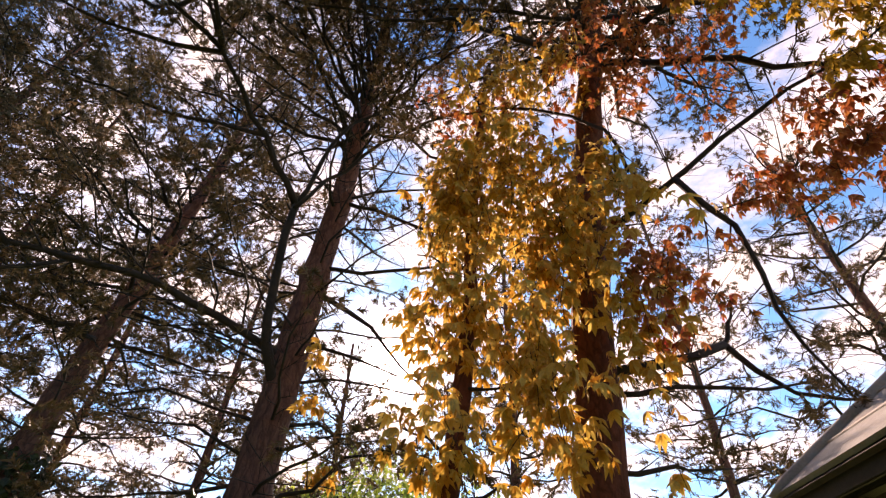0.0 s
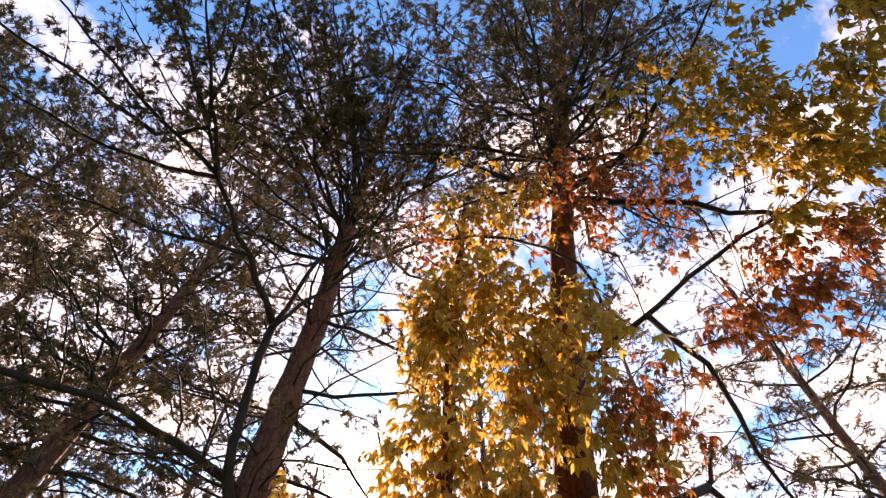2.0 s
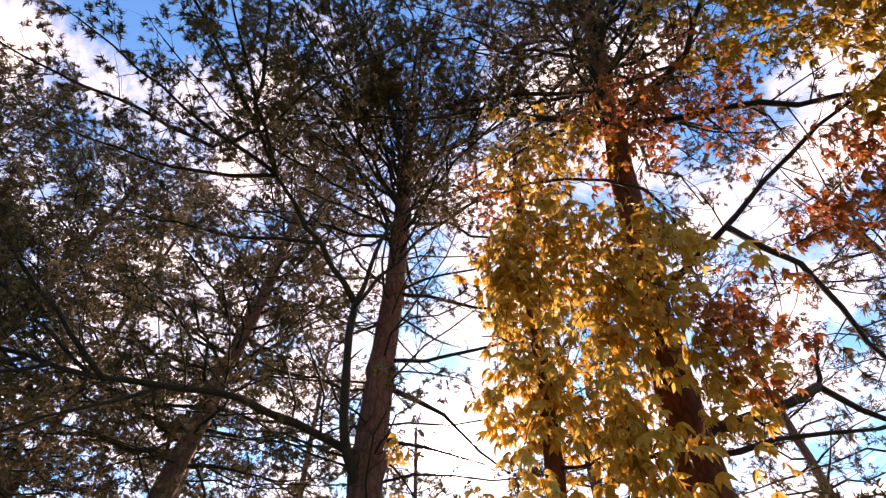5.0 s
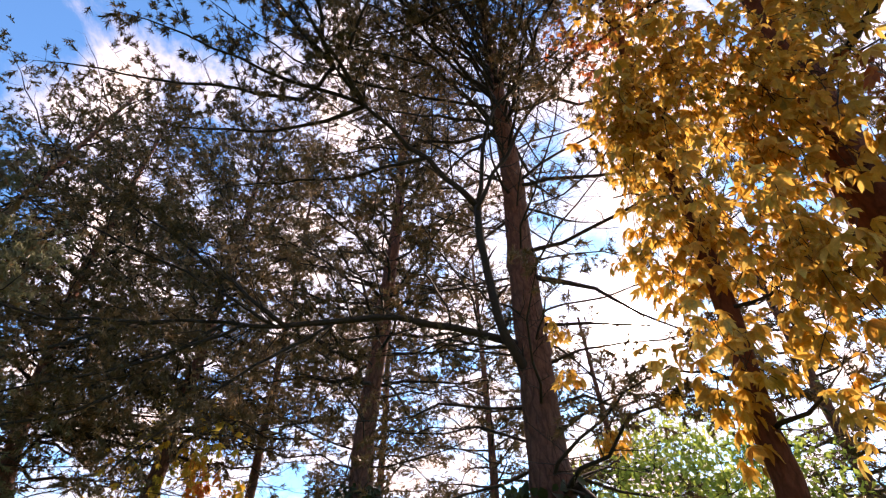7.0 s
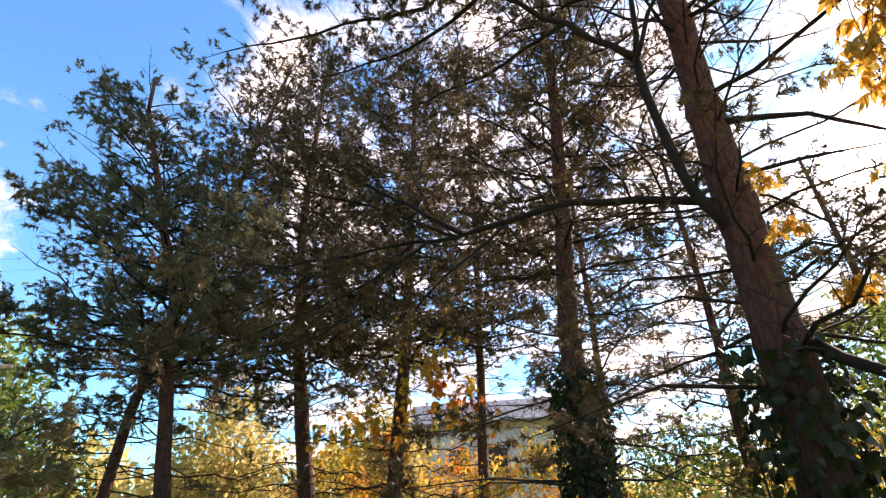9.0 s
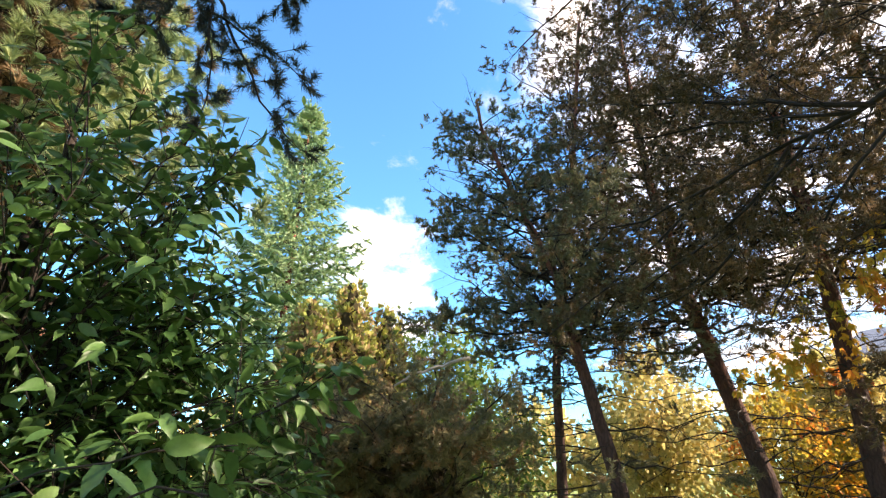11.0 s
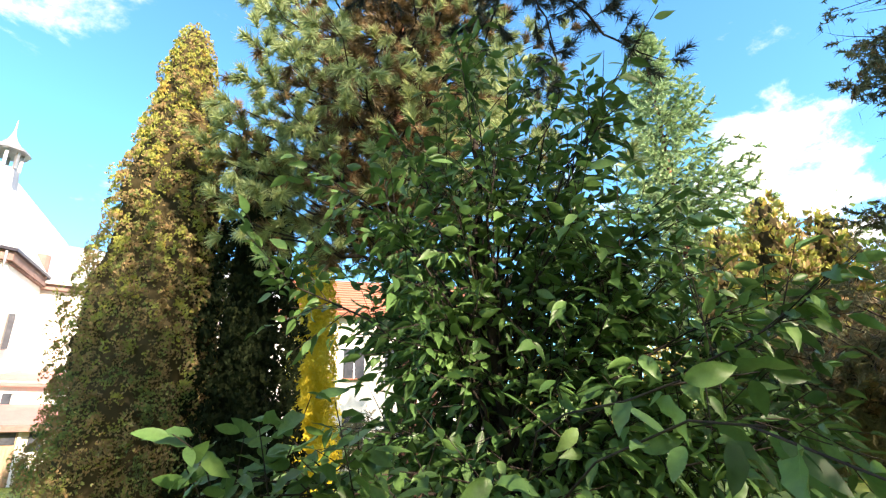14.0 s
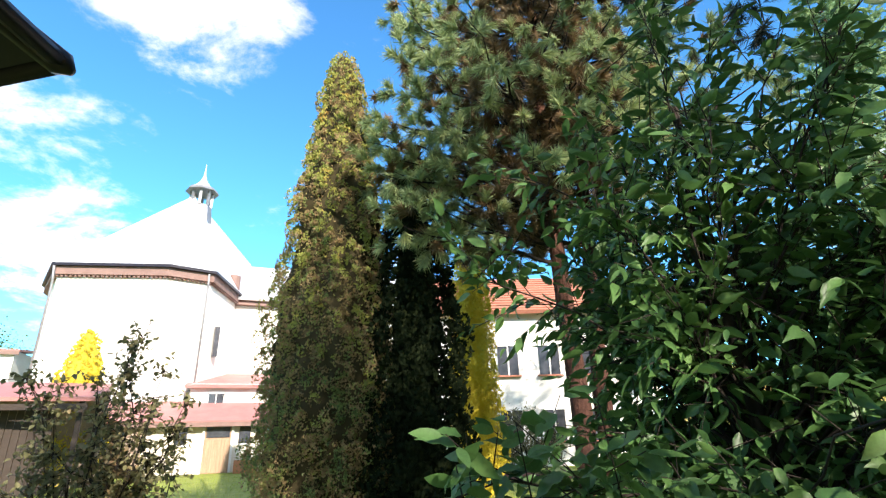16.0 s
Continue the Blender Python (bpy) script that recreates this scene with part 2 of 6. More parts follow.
M_CREEPER_OLIVE = leaf_material("olive_brown_creeper_leaves", [(0.0, (0.24, 0.13, 0.02)), (0.35, (0.38, 0.22, 0.03)), (0.7, (0.48, 0.3, 0.04)), (1.0, (0.36, 0.12, 0.03))], 1.4, 0.5, 0.5, 0.25, 0.25, 0.45)
# autumn yellow lightened to stand for hazy sunlight on the far foliage
M_SUNPALE_LEAF = leaf_material("sunlight_paled_yellow_leaves", [(0.0, (0.26, 0.27, 0.08)), (0.5, (0.5, 0.43, 0.16)), (1.0, (0.6, 0.4, 0.14))], 0.6, 0.55, 0.6, 0.2)
M_CREEPER_RED = leaf_material("red_creeper_leaves", [(0.0, (0.2, 0.05, 0.025)), (0.4, (0.36, 0.1, 0.035)), (0.7, (0.45, 0.18, 0.05)), (1.0, (0.4, 0.04, 0.03))], 0.9, 0.5, 0.55, 0.2, 0.2)
M_MAGNOLIA = leaf_material("broad_green_leaves", [(0.0, (0.0356, 0.0863, 0.0244)), (0.45, (0.0683, 0.157, 0.0438)), (0.85, (0.119, 0.233, 0.0656)), (0.97, (0.191, 0.3, 0.0963)), (1.0, (0.297, 0.241, 0.0525))], 2.2, 0.28, 0.44, 0.38, 0.2, 0.3)
M_THUJA = leaf_material("thuja_sprays", [(0.0, (0.092, 0.138, 0.0522)), (0.2, (0.202, 0.258, 0.0808)), (0.34, (0.248, 0.166, 0.0855)), (0.48, (0.331, 0.23, 0.114)), (0.6, (0.248, 0.285, 0.076)), (0.76, (0.331, 0.34, 0.0808)), (0.88, (0.414, 0.368, 0.095)), (1.0, (0.423, 0.267, 0.076))], 2.6, 0.2, 0.75, 0.15, 0.0, 0.85, (0.92, 9.2, 0.19))
# thuja green darkened almost to black: the neighbour's shade is in the colour
M_THUJA_SHADED = leaf_material("shaded_thuja_sprays", [(0.0, (0.0056, 0.0098, 0.0042)), (0.6, (0.0126, 0.0196, 0.0084)), (1.0, (0.028, 0.0364, 0.014))], 1.5, 0.12, 0.85, 0.05)
# brown kept dark so that gaps between the sprays look shaded
M_THUJA_CORE_SHADE = leaf_material("shade_brown_thuja_core", [(0.0, (0.0312, 0.027, 0.0146)), (1.0, (0.078, 0.0624, 0.0312))], 3.0, 0.1, 0.9, 0.05)
M_THUJA_GOLD = leaf_material("golden_thuja_sprays", [(0.0, (0.517, 0.414, 0.039)), (0.6, (0.713, 0.575, 0.065)), (1.0, (0.575, 0.552, 0.104))], 1.5, 0.3, 0.7, 0.2)
M_GREENLEAF = leaf_material("small_green_leaves", [(0.0, (0.055, 0.099, 0.022)), (0.6, (0.11, 0.187, 0.0385)), (1.0, (0.308, 0.308, 0.055))], 0.8, 0.45)
M_AUTUMN = leaf_material("mixed_autumn_leaves", [(0.0, (0.16, 0.17, 0.045)), (0.3, (0.5, 0.42, 0.07)), (0.55, (0.7, 0.42, 0.06)), (0.75, (0.7, 0.2, 0.04)), (1.0, (0.6, 0.06, 0.04))], 0.6, 0.55, 0.6, 0.2, 0.0, 0.8)
M_ROSE = leaf_material("dull_green_rose_leaves", [(0.0, (0.12, 0.13, 0.0625)), (0.7, (0.24, 0.221, 0.106)), (1.0, (0.42, 0.247, 0.138))], 1.5, 0.35)
M_IVY = leaf_material("ivy_leaves", [(0.0, (0.00825, 0.0165, 0.0055)), (1.0, (0.0275, 0.0468, 0.0165))], 1.5, 0.2, 0.4)
M_GRASS = surface("lawn", [(0.3, (0.17, 0.22, 0.035)), (0.7, (0.3, 0.34, 0.07))], 1.3, 30, 0.9, 0.6, 0.03)
M_GRASS_BLADE = leaf_material("grass_blades", [(0.0, (0.187, 0.275, 0.0336)), (0.6, (0.35, 0.422, 0.0672)), (1.0, (0.524, 0.486, 0.125))], 0.6, 0.4)
M_LITTER = leaf_material("fallen_leaves", [(0.0, (0.14, 0.08, 0.03)), (0.6, (0.36, 0.2, 0.05)), (1.0, (0.45, 0.34, 0.07))], 0.6, 0.2)
M_PLASTER = surface("white_plaster", [(0.25, (0.72, 0.69, 0.64)), (0.75, (0.82, 0.8, 0.76))], 1.2, 25, 0.9, 0.2, 0.01)
M_PLASTER_WARM = surface("cream_plaster", [(0.25, (0.62, 0.55, 0.44)), (0.75, (0.74, 0.68, 0.58))], 1.2, 25, 0.9, 0.25, 0.01)
M_GREYWALL = surface("grey_render", [(0.25, (0.6, 0.58, 0.56)), (0.75, (0.72, 0.7, 0.67))], 0.8, 18, 0.9)
M_TIN = surface("pale_sheet_metal", [(0.25, (0.62, 0.63, 0.64)), (0.75, (0.74, 0.74, 0.74))], 0.9, 14, 0.45, 0.1, 0.01, 0.35)
M_REDROOF = surface("dusty_red_sheet_roof", [(0.25, (0.34, 0.14, 0.13)), (0.75, (0.46, 0.2, 0.18))], 1.5, 20, 0.6)
M_TILE = surface("red_clay_tile", [(0.25, (0.34, 0.13, 0.085)), (0.75, (0.44, 0.18, 0.12))], 2, 20, 0.8)
M_CORNICE = surface("brown_cornice", [(0.25, (0.18, 0.109, 0.0938)), (0.75, (0.255, 0.165, 0.143))], 2, 20, 0.8)
M_ZINC = surface("weathered_zinc", [(0.25, (0.22, 0.22, 0.23)), (0.75, (0.36, 0.36, 0.37))], 3, 30, 0.5, 0.1, 0.01, 0.6)
M_STONE = surface("rubble_stone", [(0.2, (0.3, 0.22, 0.17)), (0.8, (0.48, 0.37, 0.29))], 5, 30, 0.9, 0.6, 0.03)
M_WOODDOOR = surface("worn_wooden_door", [(0.25, (0.26, 0.16, 0.1)), (0.75, (0.42, 0.29, 0.19))], 3, 30, 0.7, 0.3, 0.01, stretch=(6, 6, 0.5))
M_DARKWOOD = surface("dark_stained_timber", [(0.25, (0.0225, 0.015, 0.011)), (0.75, (0.05, 0.0325, 0.0225))], 3, 30, 0.7, 0.3, 0.01, stretch=(0.6, 6, 6))
M_FELT = surface("grey_bitumen_shingle", [(0.25, (0.22, 0.21, 0.2)), (0.75, (0.34, 0.33, 0.31))], 3, 60, 0.85, 0.4, 0.006)
M_DARKMETAL = surface("dark_brown_sheet_cap", [(0.3, (0.012, 0.01, 0.016)), (0.7, (0.03, 0.026, 0.036))], 6, 40, 0.35, 0.1, 0.005, spec=0.3)
M_GLASS = surface("dark_window_glass", [(0.3, (0.03, 0.035, 0.045)), (0.7, (0.07, 0.075, 0.09))], 2, 6, 0.08, 0.02, 0.002, spec=0.8)
M_FRAME = surface("white_window_frame", [(0.3, (0.7, 0.7, 0.68)), (0.7, (0.8, 0.8, 0.78))], 3, 30, 0.5)
M_TERRACOTTA = surface("terracotta", [(0.3, (0.45, 0.17, 0.08)), (0.7, (0.56, 0.24, 0.12))], 4, 30, 0.85)


# ---- mesh helpers ----
def raw_mesh(name, verts, tris, mat, smooth=False):
    verts, tris = np.asarray(verts, dtype=np.float32).reshape(-1, 3), np.asarray(tris, dtype=np.int32).reshape(-1, 3)
    me = bpy.data.meshes.new(name)
    me.vertices.add(len(verts))
    me.vertices.foreach_set("co", verts.ravel())
    me.loops.add(tris.size)
    me.loops.foreach_set("vertex_index", tris.ravel())
    me.polygons.add(len(tris))
    me.polygons.foreach_set("loop_start", np.arange(0, tris.size, 3, dtype=np.int32))
    me.polygons.foreach_set("loop_total", np.full(len(tris), 3, dtype=np.int32))
    if smooth:
        me.polygons.foreach_set("use_smooth", np.ones(len(tris), dtype=bool))
    me.update()
    me.materials.append(mat)
    return me


def raw_part(name, verts, tris, mat, parent=None, label="", smooth=False, kind=""):
    ob = new(name, raw_mesh(name, verts, tris, mat, smooth))
    ob.parent = parent
    return tagged(ob, label, kind=kind)


def part(name, bm, mat, parent=None, label="", smooth=False):
    me = bpy.data.meshes.new(name)
    bm.normal_update()
    bm.to_mesh(me)
    bm.free()
    me.materials.append(mat)
    if smooth:
        me.polygons.foreach_set("use_smooth", np.ones(len(me.polygons), dtype=bool))
    ob = new(name, me)
    ob.parent = parent
    return tagged(ob, label)


def thing(name, label, category, group="", kind=""):
    return tagged(new(name), label, category, group, kind)


def box_bm(size, m=None, bevel=0.0):
    bm = bmesh.new()
    bmesh.ops.create_cube(bm, size=1.0, matrix=(m or Matrix()) @ Matrix.Diagonal((*size, 1)))
    if bevel:
        bmesh.ops.bevel(bm, geom=bm.edges[:], offset=bevel, segments=2, affect="EDGES")
    return bm


def prism_bm(pts, z0, z1):
    """Closed upright prism over a plan outline."""
    bm = bmesh.new()
    lo = [bm.verts.new((p[0], p[1], z0)) for p in pts]
    hi = [bm.verts.new((p[0], p[1], z1)) for p in pts]
    n = len(pts)
    for i in range(n):
        bm.faces.new((lo[i], lo[(i + 1) % n], hi[(i + 1) % n], hi[i]))
    bm.faces.new(hi)
    bm.faces.new(lo[::-1])
    bmesh.ops.recalc_face_normals(bm, faces=bm.faces[:])
    return bm


def slab_bm(corners, thick):
    """Sheet with thickness from corner points (a roof plane)."""
    bm = bmesh.new()
    c = [Vector(p) for p in corners]
    nrm = (c[1] - c[0]).cross(c[2] - c[0]).normalized()
    if nrm.z < 0:
        nrm = -nrm
    top = [bm.verts.new(p) for p in c]
    low = [bm.verts.new(p - nrm * thick) for p in c]
    n = len(c)
    bm.faces.new(top)
    bm.faces.new(low[::-1])
    for i in range(n):
        bm.faces.new((top[i], top[(i + 1) % n], low[(i + 1) % n], low[i]))
    bmesh.ops.recalc_face_normals(bm, faces=bm.faces[:])
    return bm


def tube(points, radii, sides=8, wobble=0.0, rng=None):
    """Tapered round limb along a polyline: verts, tris."""
    pts = np.array([tuple(p) for p in points], dtype=float)
    tang = np.gradient(pts, axis=0)
    tang /= np.linalg.norm(tang, axis=1)[:, None] + 1e-9
    ref = np.array([1.0, 0, 0]) if abs(tang[0][0]) < 0.8 else np.array([0, 1.0, 0])
    u = np.cross(tang, ref)
    u /= np.linalg.norm(u, axis=1)[:, None]
    v = np.cross(tang, u)
    a = np.linspace(0, 2 * math.pi, sides, endpoint=False)
    r = np.asarray(radii, dtype=float)[:, None] * np.ones((1, sides))
    if wobble and rng is not None:
        r = r * (1 + rng.uniform(-wobble, wobble, r.shape))
    ring = pts[:, None] + r[..., None] * (np.cos(a)[None, :, None] * u[:, None] + np.sin(a)[None, :, None] * v[:, None])
    n = len(pts)
    verts = np.concatenate([ring.reshape(-1, 3), pts[:1], pts[-1:]])
    i, j = np.meshgrid(np.arange(n - 1), np.arange(sides), indexing="ij")
    k = (j + 1) % sides
    q = np.stack([i * sides + j, i * sides + k, (i + 1) * sides + k, (i + 1) * sides + j], -1).reshape(-1, 4)
    tris = np.concatenate([q[:, [0, 1, 2]], q[:, [0, 2, 3]]])
    s = np.arange(sides)
    caps = np.concatenate([np.stack([np.full(sides, n * sides), (s + 1) % sides, s], 1), np.stack([np.full(sides, n * sides + 1), (n - 1) * sides + s, (n - 1) * sides + (s + 1) % sides], 1)])
    return verts, np.concatenate([tris, caps])


def frames_of(d):
    """Two unit vectors square to each direction."""
    ref = np.where(np.abs(d[:, 2:3]) < 0.9, np.array([[0, 0, 1.0]]), np.array([[1.0, 0, 0]]))
    u = np.cross(d, ref)
    u /= np.linalg.norm(u, axis=1)[:, None] + 1e-9
    return u, np.cross(d, u)


def unit(a):
    return a / (np.linalg.norm(a, axis=-1, keepdims=True) + 1e-9)


def shoot_mesh(s):
    """The thinnest shoots: flat slivers."""
    a, b = s[:, 0:3], s[:, 3:6]
    u, v = frames_of(unit(b - a))
    w = u * (s[:, 6:7] * 1.3)
    return np.stack([a - w, a + w, b], 1).reshape(-1, 3), np.arange(len(s) * 3).reshape(-1, 3)


def twig_mesh(segs):
    """Three-sided tapered sticks from rows of start, end, two radii."""
    s = np.asarray(segs, dtype=float)
    thin = s[:, 7] <= 0.00161
    if thin.any() and not thin.all():
        return joined(twig_mesh(s[~thin]), shoot_mesh(s[thin]))
    if thin.all():
        return shoot_mesh(s)
    a, b, ra, rb = s[:, 0:3], s[:, 3:6], s[:, 6:7], s[:, 7:8]
    u, v = frames_of(unit(b - a))
    rings = []
    for p, r in ((a, ra), (b, rb)):
        for k in range(3):
            c, t = math.cos(k * 2.0944), math.sin(k * 2.0944)
            rings.append(p + r * (c * u + t * v))
    verts = np.stack(rings, 1).reshape(-1, 3)
    base = (np.arange(len(s)) * 6)[:, None, None]
    t = np.array([[0, 1, 4], [0, 4, 3], [1, 2, 5], [1, 5, 4], [2, 0, 3], [2, 3, 5]])
    return verts, (base + t[None]).reshape(-1, 3)


def needle_mesh(pos, way, length, per, width, rng, spread=(0.35, 1.1), stem=1.5):
    """Tufts of needles: each a thin blade that leans out from its shoot."""
    pos, way = np.asarray(pos, dtype=float), unit(np.asarray(way, dtype=float))
    n = len(pos)
    u, v = frames_of(way)
    phi = rng.uniform(0, 2 * math.pi, (n, per))
    th = rng.uniform(*spread, (n, per))
    side = np.cos(phi)[..., None] * u[:, None] + np.sin(phi)[..., None] * v[:, None]
    d = np.cos(th)[..., None] * way[:, None] + np.sin(th)[..., None] * side
    ln = (np.asarray(length) * np.ones(n))[:, None] * rng.uniform(0.7, 1.1, (n, per))
    start = pos[:, None] + way[:, None] * (rng.uniform(-stem, 0.15, (n, per)) * ln)[..., None]
    start, d, ln = start.reshape(-1, 3), d.reshape(-1, 3), ln.reshape(-1, 1)
    d[:, 2] -= 0.12
    w = unit(np.cross(d, rng.normal(size=d.shape))) * width / 2
    tip = start + d * ln
    verts = np.stack([start - w, start + w, tip], 1).reshape(-1, 3)
    return verts, np.arange(len(start) * 3).reshape(-1, 3)


PLAIN_LEAF = ((0.0, 0.0), (0.3, 0.46), (0.62, 0.42), (1.0, 0.0))
BROAD_LEAF = ((0.0, 0.0), (0.13, 0.3), (0.34, 0.5), (0.58, 0.44), (0.82, 0.2), (1.0, 0.0))


def blade_mesh(pos, way, normal, length, width, curl=0.12, fold=0.18, rows=PLAIN_LEAF):
    """Pointed oval leaves, folded along the midrib and curled towards the tip."""
    pos, way = np.asarray(pos, dtype=float), unit(np.asarray(way, dtype=float))
    nrm = np.asarray(normal, dtype=float)
    nrm = unit(nrm - way * np.sum(nrm * way, 1, keepdims=True))
    side = np.cross(way, nrm)
    ln, wd = np.asarray(length, dtype=float).reshape(-1, 1), np.asarray(width, dtype=float).reshape(-1, 1)
    cu, fo = np.asarray(curl, dtype=float).reshape(-1, 1), np.asarray(fold, dtype=float).reshape(-1, 1)
    vs, t = [], []
    for k, (s, h) in enumerate(rows):
        mid = pos + way * ln * s - nrm * ln * cu * s * s
        n = len(vs)
        if h == 0.0:
            vs.append(mid)
            if k:
                t += [[n - 3, n - 2, n], [n - 2, n - 1, n]]
        else:
            vs += [mid - side * wd * h + nrm * wd * fo, mid, mid + side * wd * h + nrm * wd * fo]
            if k == 1:
                t += [[0, 2, 1], [0, 3, 2]]
            else:
                t += [[n - 3, n - 2, n + 1], [n - 3, n + 1, n], [n - 2, n - 1, n + 2], [n - 2, n + 2, n + 1]]
    verts = np.stack(vs, 1).reshape(-1, 3)
    base = (np.arange(len(pos)) * len(vs))[:, None, None]
    return verts, (base + np.array(t)[None]).reshape(-1, 3)


def diamond_mesh(pos, way, normal, length, width, curl=0.12):
    """Small flat leaf sprays, pointed at both ends and bent at the middle."""
    pos, way = np.asarray(pos, dtype=float), unit(np.asarray(way, dtype=float))
    nrm = np.asarray(normal, dtype=float)
    nrm = unit(nrm - way * np.sum(nrm * way, 1, keepdims=True))
    side = np.cross(way, nrm)
    ln, wd = np.asarray(length, dtype=float).reshape(-1, 1), np.asarray(width, dtype=float).reshape(-1, 1)
    mid = pos + way * ln * 0.55
    verts = np.stack([pos, mid - side * wd * 0.5, mid + side * wd * 0.5, pos + way * ln - nrm * ln * curl], 1).reshape(-1, 3)
    t = np.array([[0, 2, 1], [1, 2, 3]])
    base = (np.arange(len(pos)) * 4)[:, None, None]
    return verts, (base + t[None]).reshape(-1, 3)


def fine_leaf(ratio, curl, fold, wave):
    """One leaf a metre long, rounded outline, midrib fold and wavy edge."""
    rows = [(0.0, 0.0), (0.1, 0.27), (0.25, 0.44), (0.45, 0.5), (0.65, 0.43), (0.84, 0.24), (1.0, 0.0)]
    v, last, tris = [], None, []
    for k, (s, h) in enumerate(rows):
        z = -curl * s * s
        if h == 0.0:
            cur = [len(v)]
            v.append((0, s, z))
        else:
            cur = [len(v), len(v) + 1, len(v) + 2]
            w = wave * (1 if k % 2 else -1)
            v += [(-h * ratio, s, z + fold * h * ratio + w), (0, s, z), (h * ratio, s, z + fold * h * ratio - w)]
        if last is not None:
            if len(last) == 1:
                tris += [(last[0], cur[1], cur[0]), (last[0], cur[2], cur[1])]
            elif len(cur) == 1:
                tris += [(last[0], last[1], cur[0]), (last[1], last[2], cur[0])]
            else:
                for i in (0, 1):
                    tris += [(last[i], last[i + 1], cur[i + 1]), (last[i], cur[i + 1], cur[i])]
        last = cur
    return v, tris


def leaf_parts(parent, P, W, NN, LN, ratio, mat, curl=0.12, fold=0.12):
    """Single leaves as objects on a few shared meshes."""
    shapes = []
    for k in range(5):
        v, tr = fine_leaf(ratio * (0.9 + 0.06 * k), curl * (0.5 + 0.4 * k), fold * (1.0 + 0.7 * k), 0.012 * k)
        shapes.append(raw_mesh("leaf", v, tr, mat, True))
    for j in range(len(P)):
        ob = new("leaf", shapes[j % 5])
        y, z = Vector(W[j]).normalized(), Vector(NN[j])
        z = (z - y * z.dot(y)).normalized()
        ob.matrix_world = Matrix.Translation(P[j]) @ Matrix((y.cross(z), y, z)).transposed().to_4x4() @ Matrix.Scale(float(LN[j]), 4)
        ob.parent = parent


def joined(*pairs):
    vs, ts, o = [], [], 0
    for v, t in pairs:
        vs.append(np.asarray(v).reshape(-1, 3))
        ts.append(np.asarray(t) + o)
        o += len(vs[-1])
    return np.concatenate(vs), np.concatenate(ts)


def bent(p0, p1, sag, n, rng, jitter=0.03):
    """Points of a limb from p0 to p1 that bows by sag, with small kinks."""
    p0, p1 = np.array(tuple(p0), dtype=float), np.array(tuple(p1), dtype=float)
    s = np.linspace(0, 1, n)[:, None]
    ln = np.linalg.norm(p1 - p0)
    pts = p0 + (p1 - p0) * s + np.array([0, 0, 1.0]) * (sag * 4 * s * (1 - s))
    k = rng.normal(0, jitter * ln, (n, 3)) * np.sin(np.pi * s) ** 0.5
    return pts + np.where((s > 0) & (s < 1), k, 0)


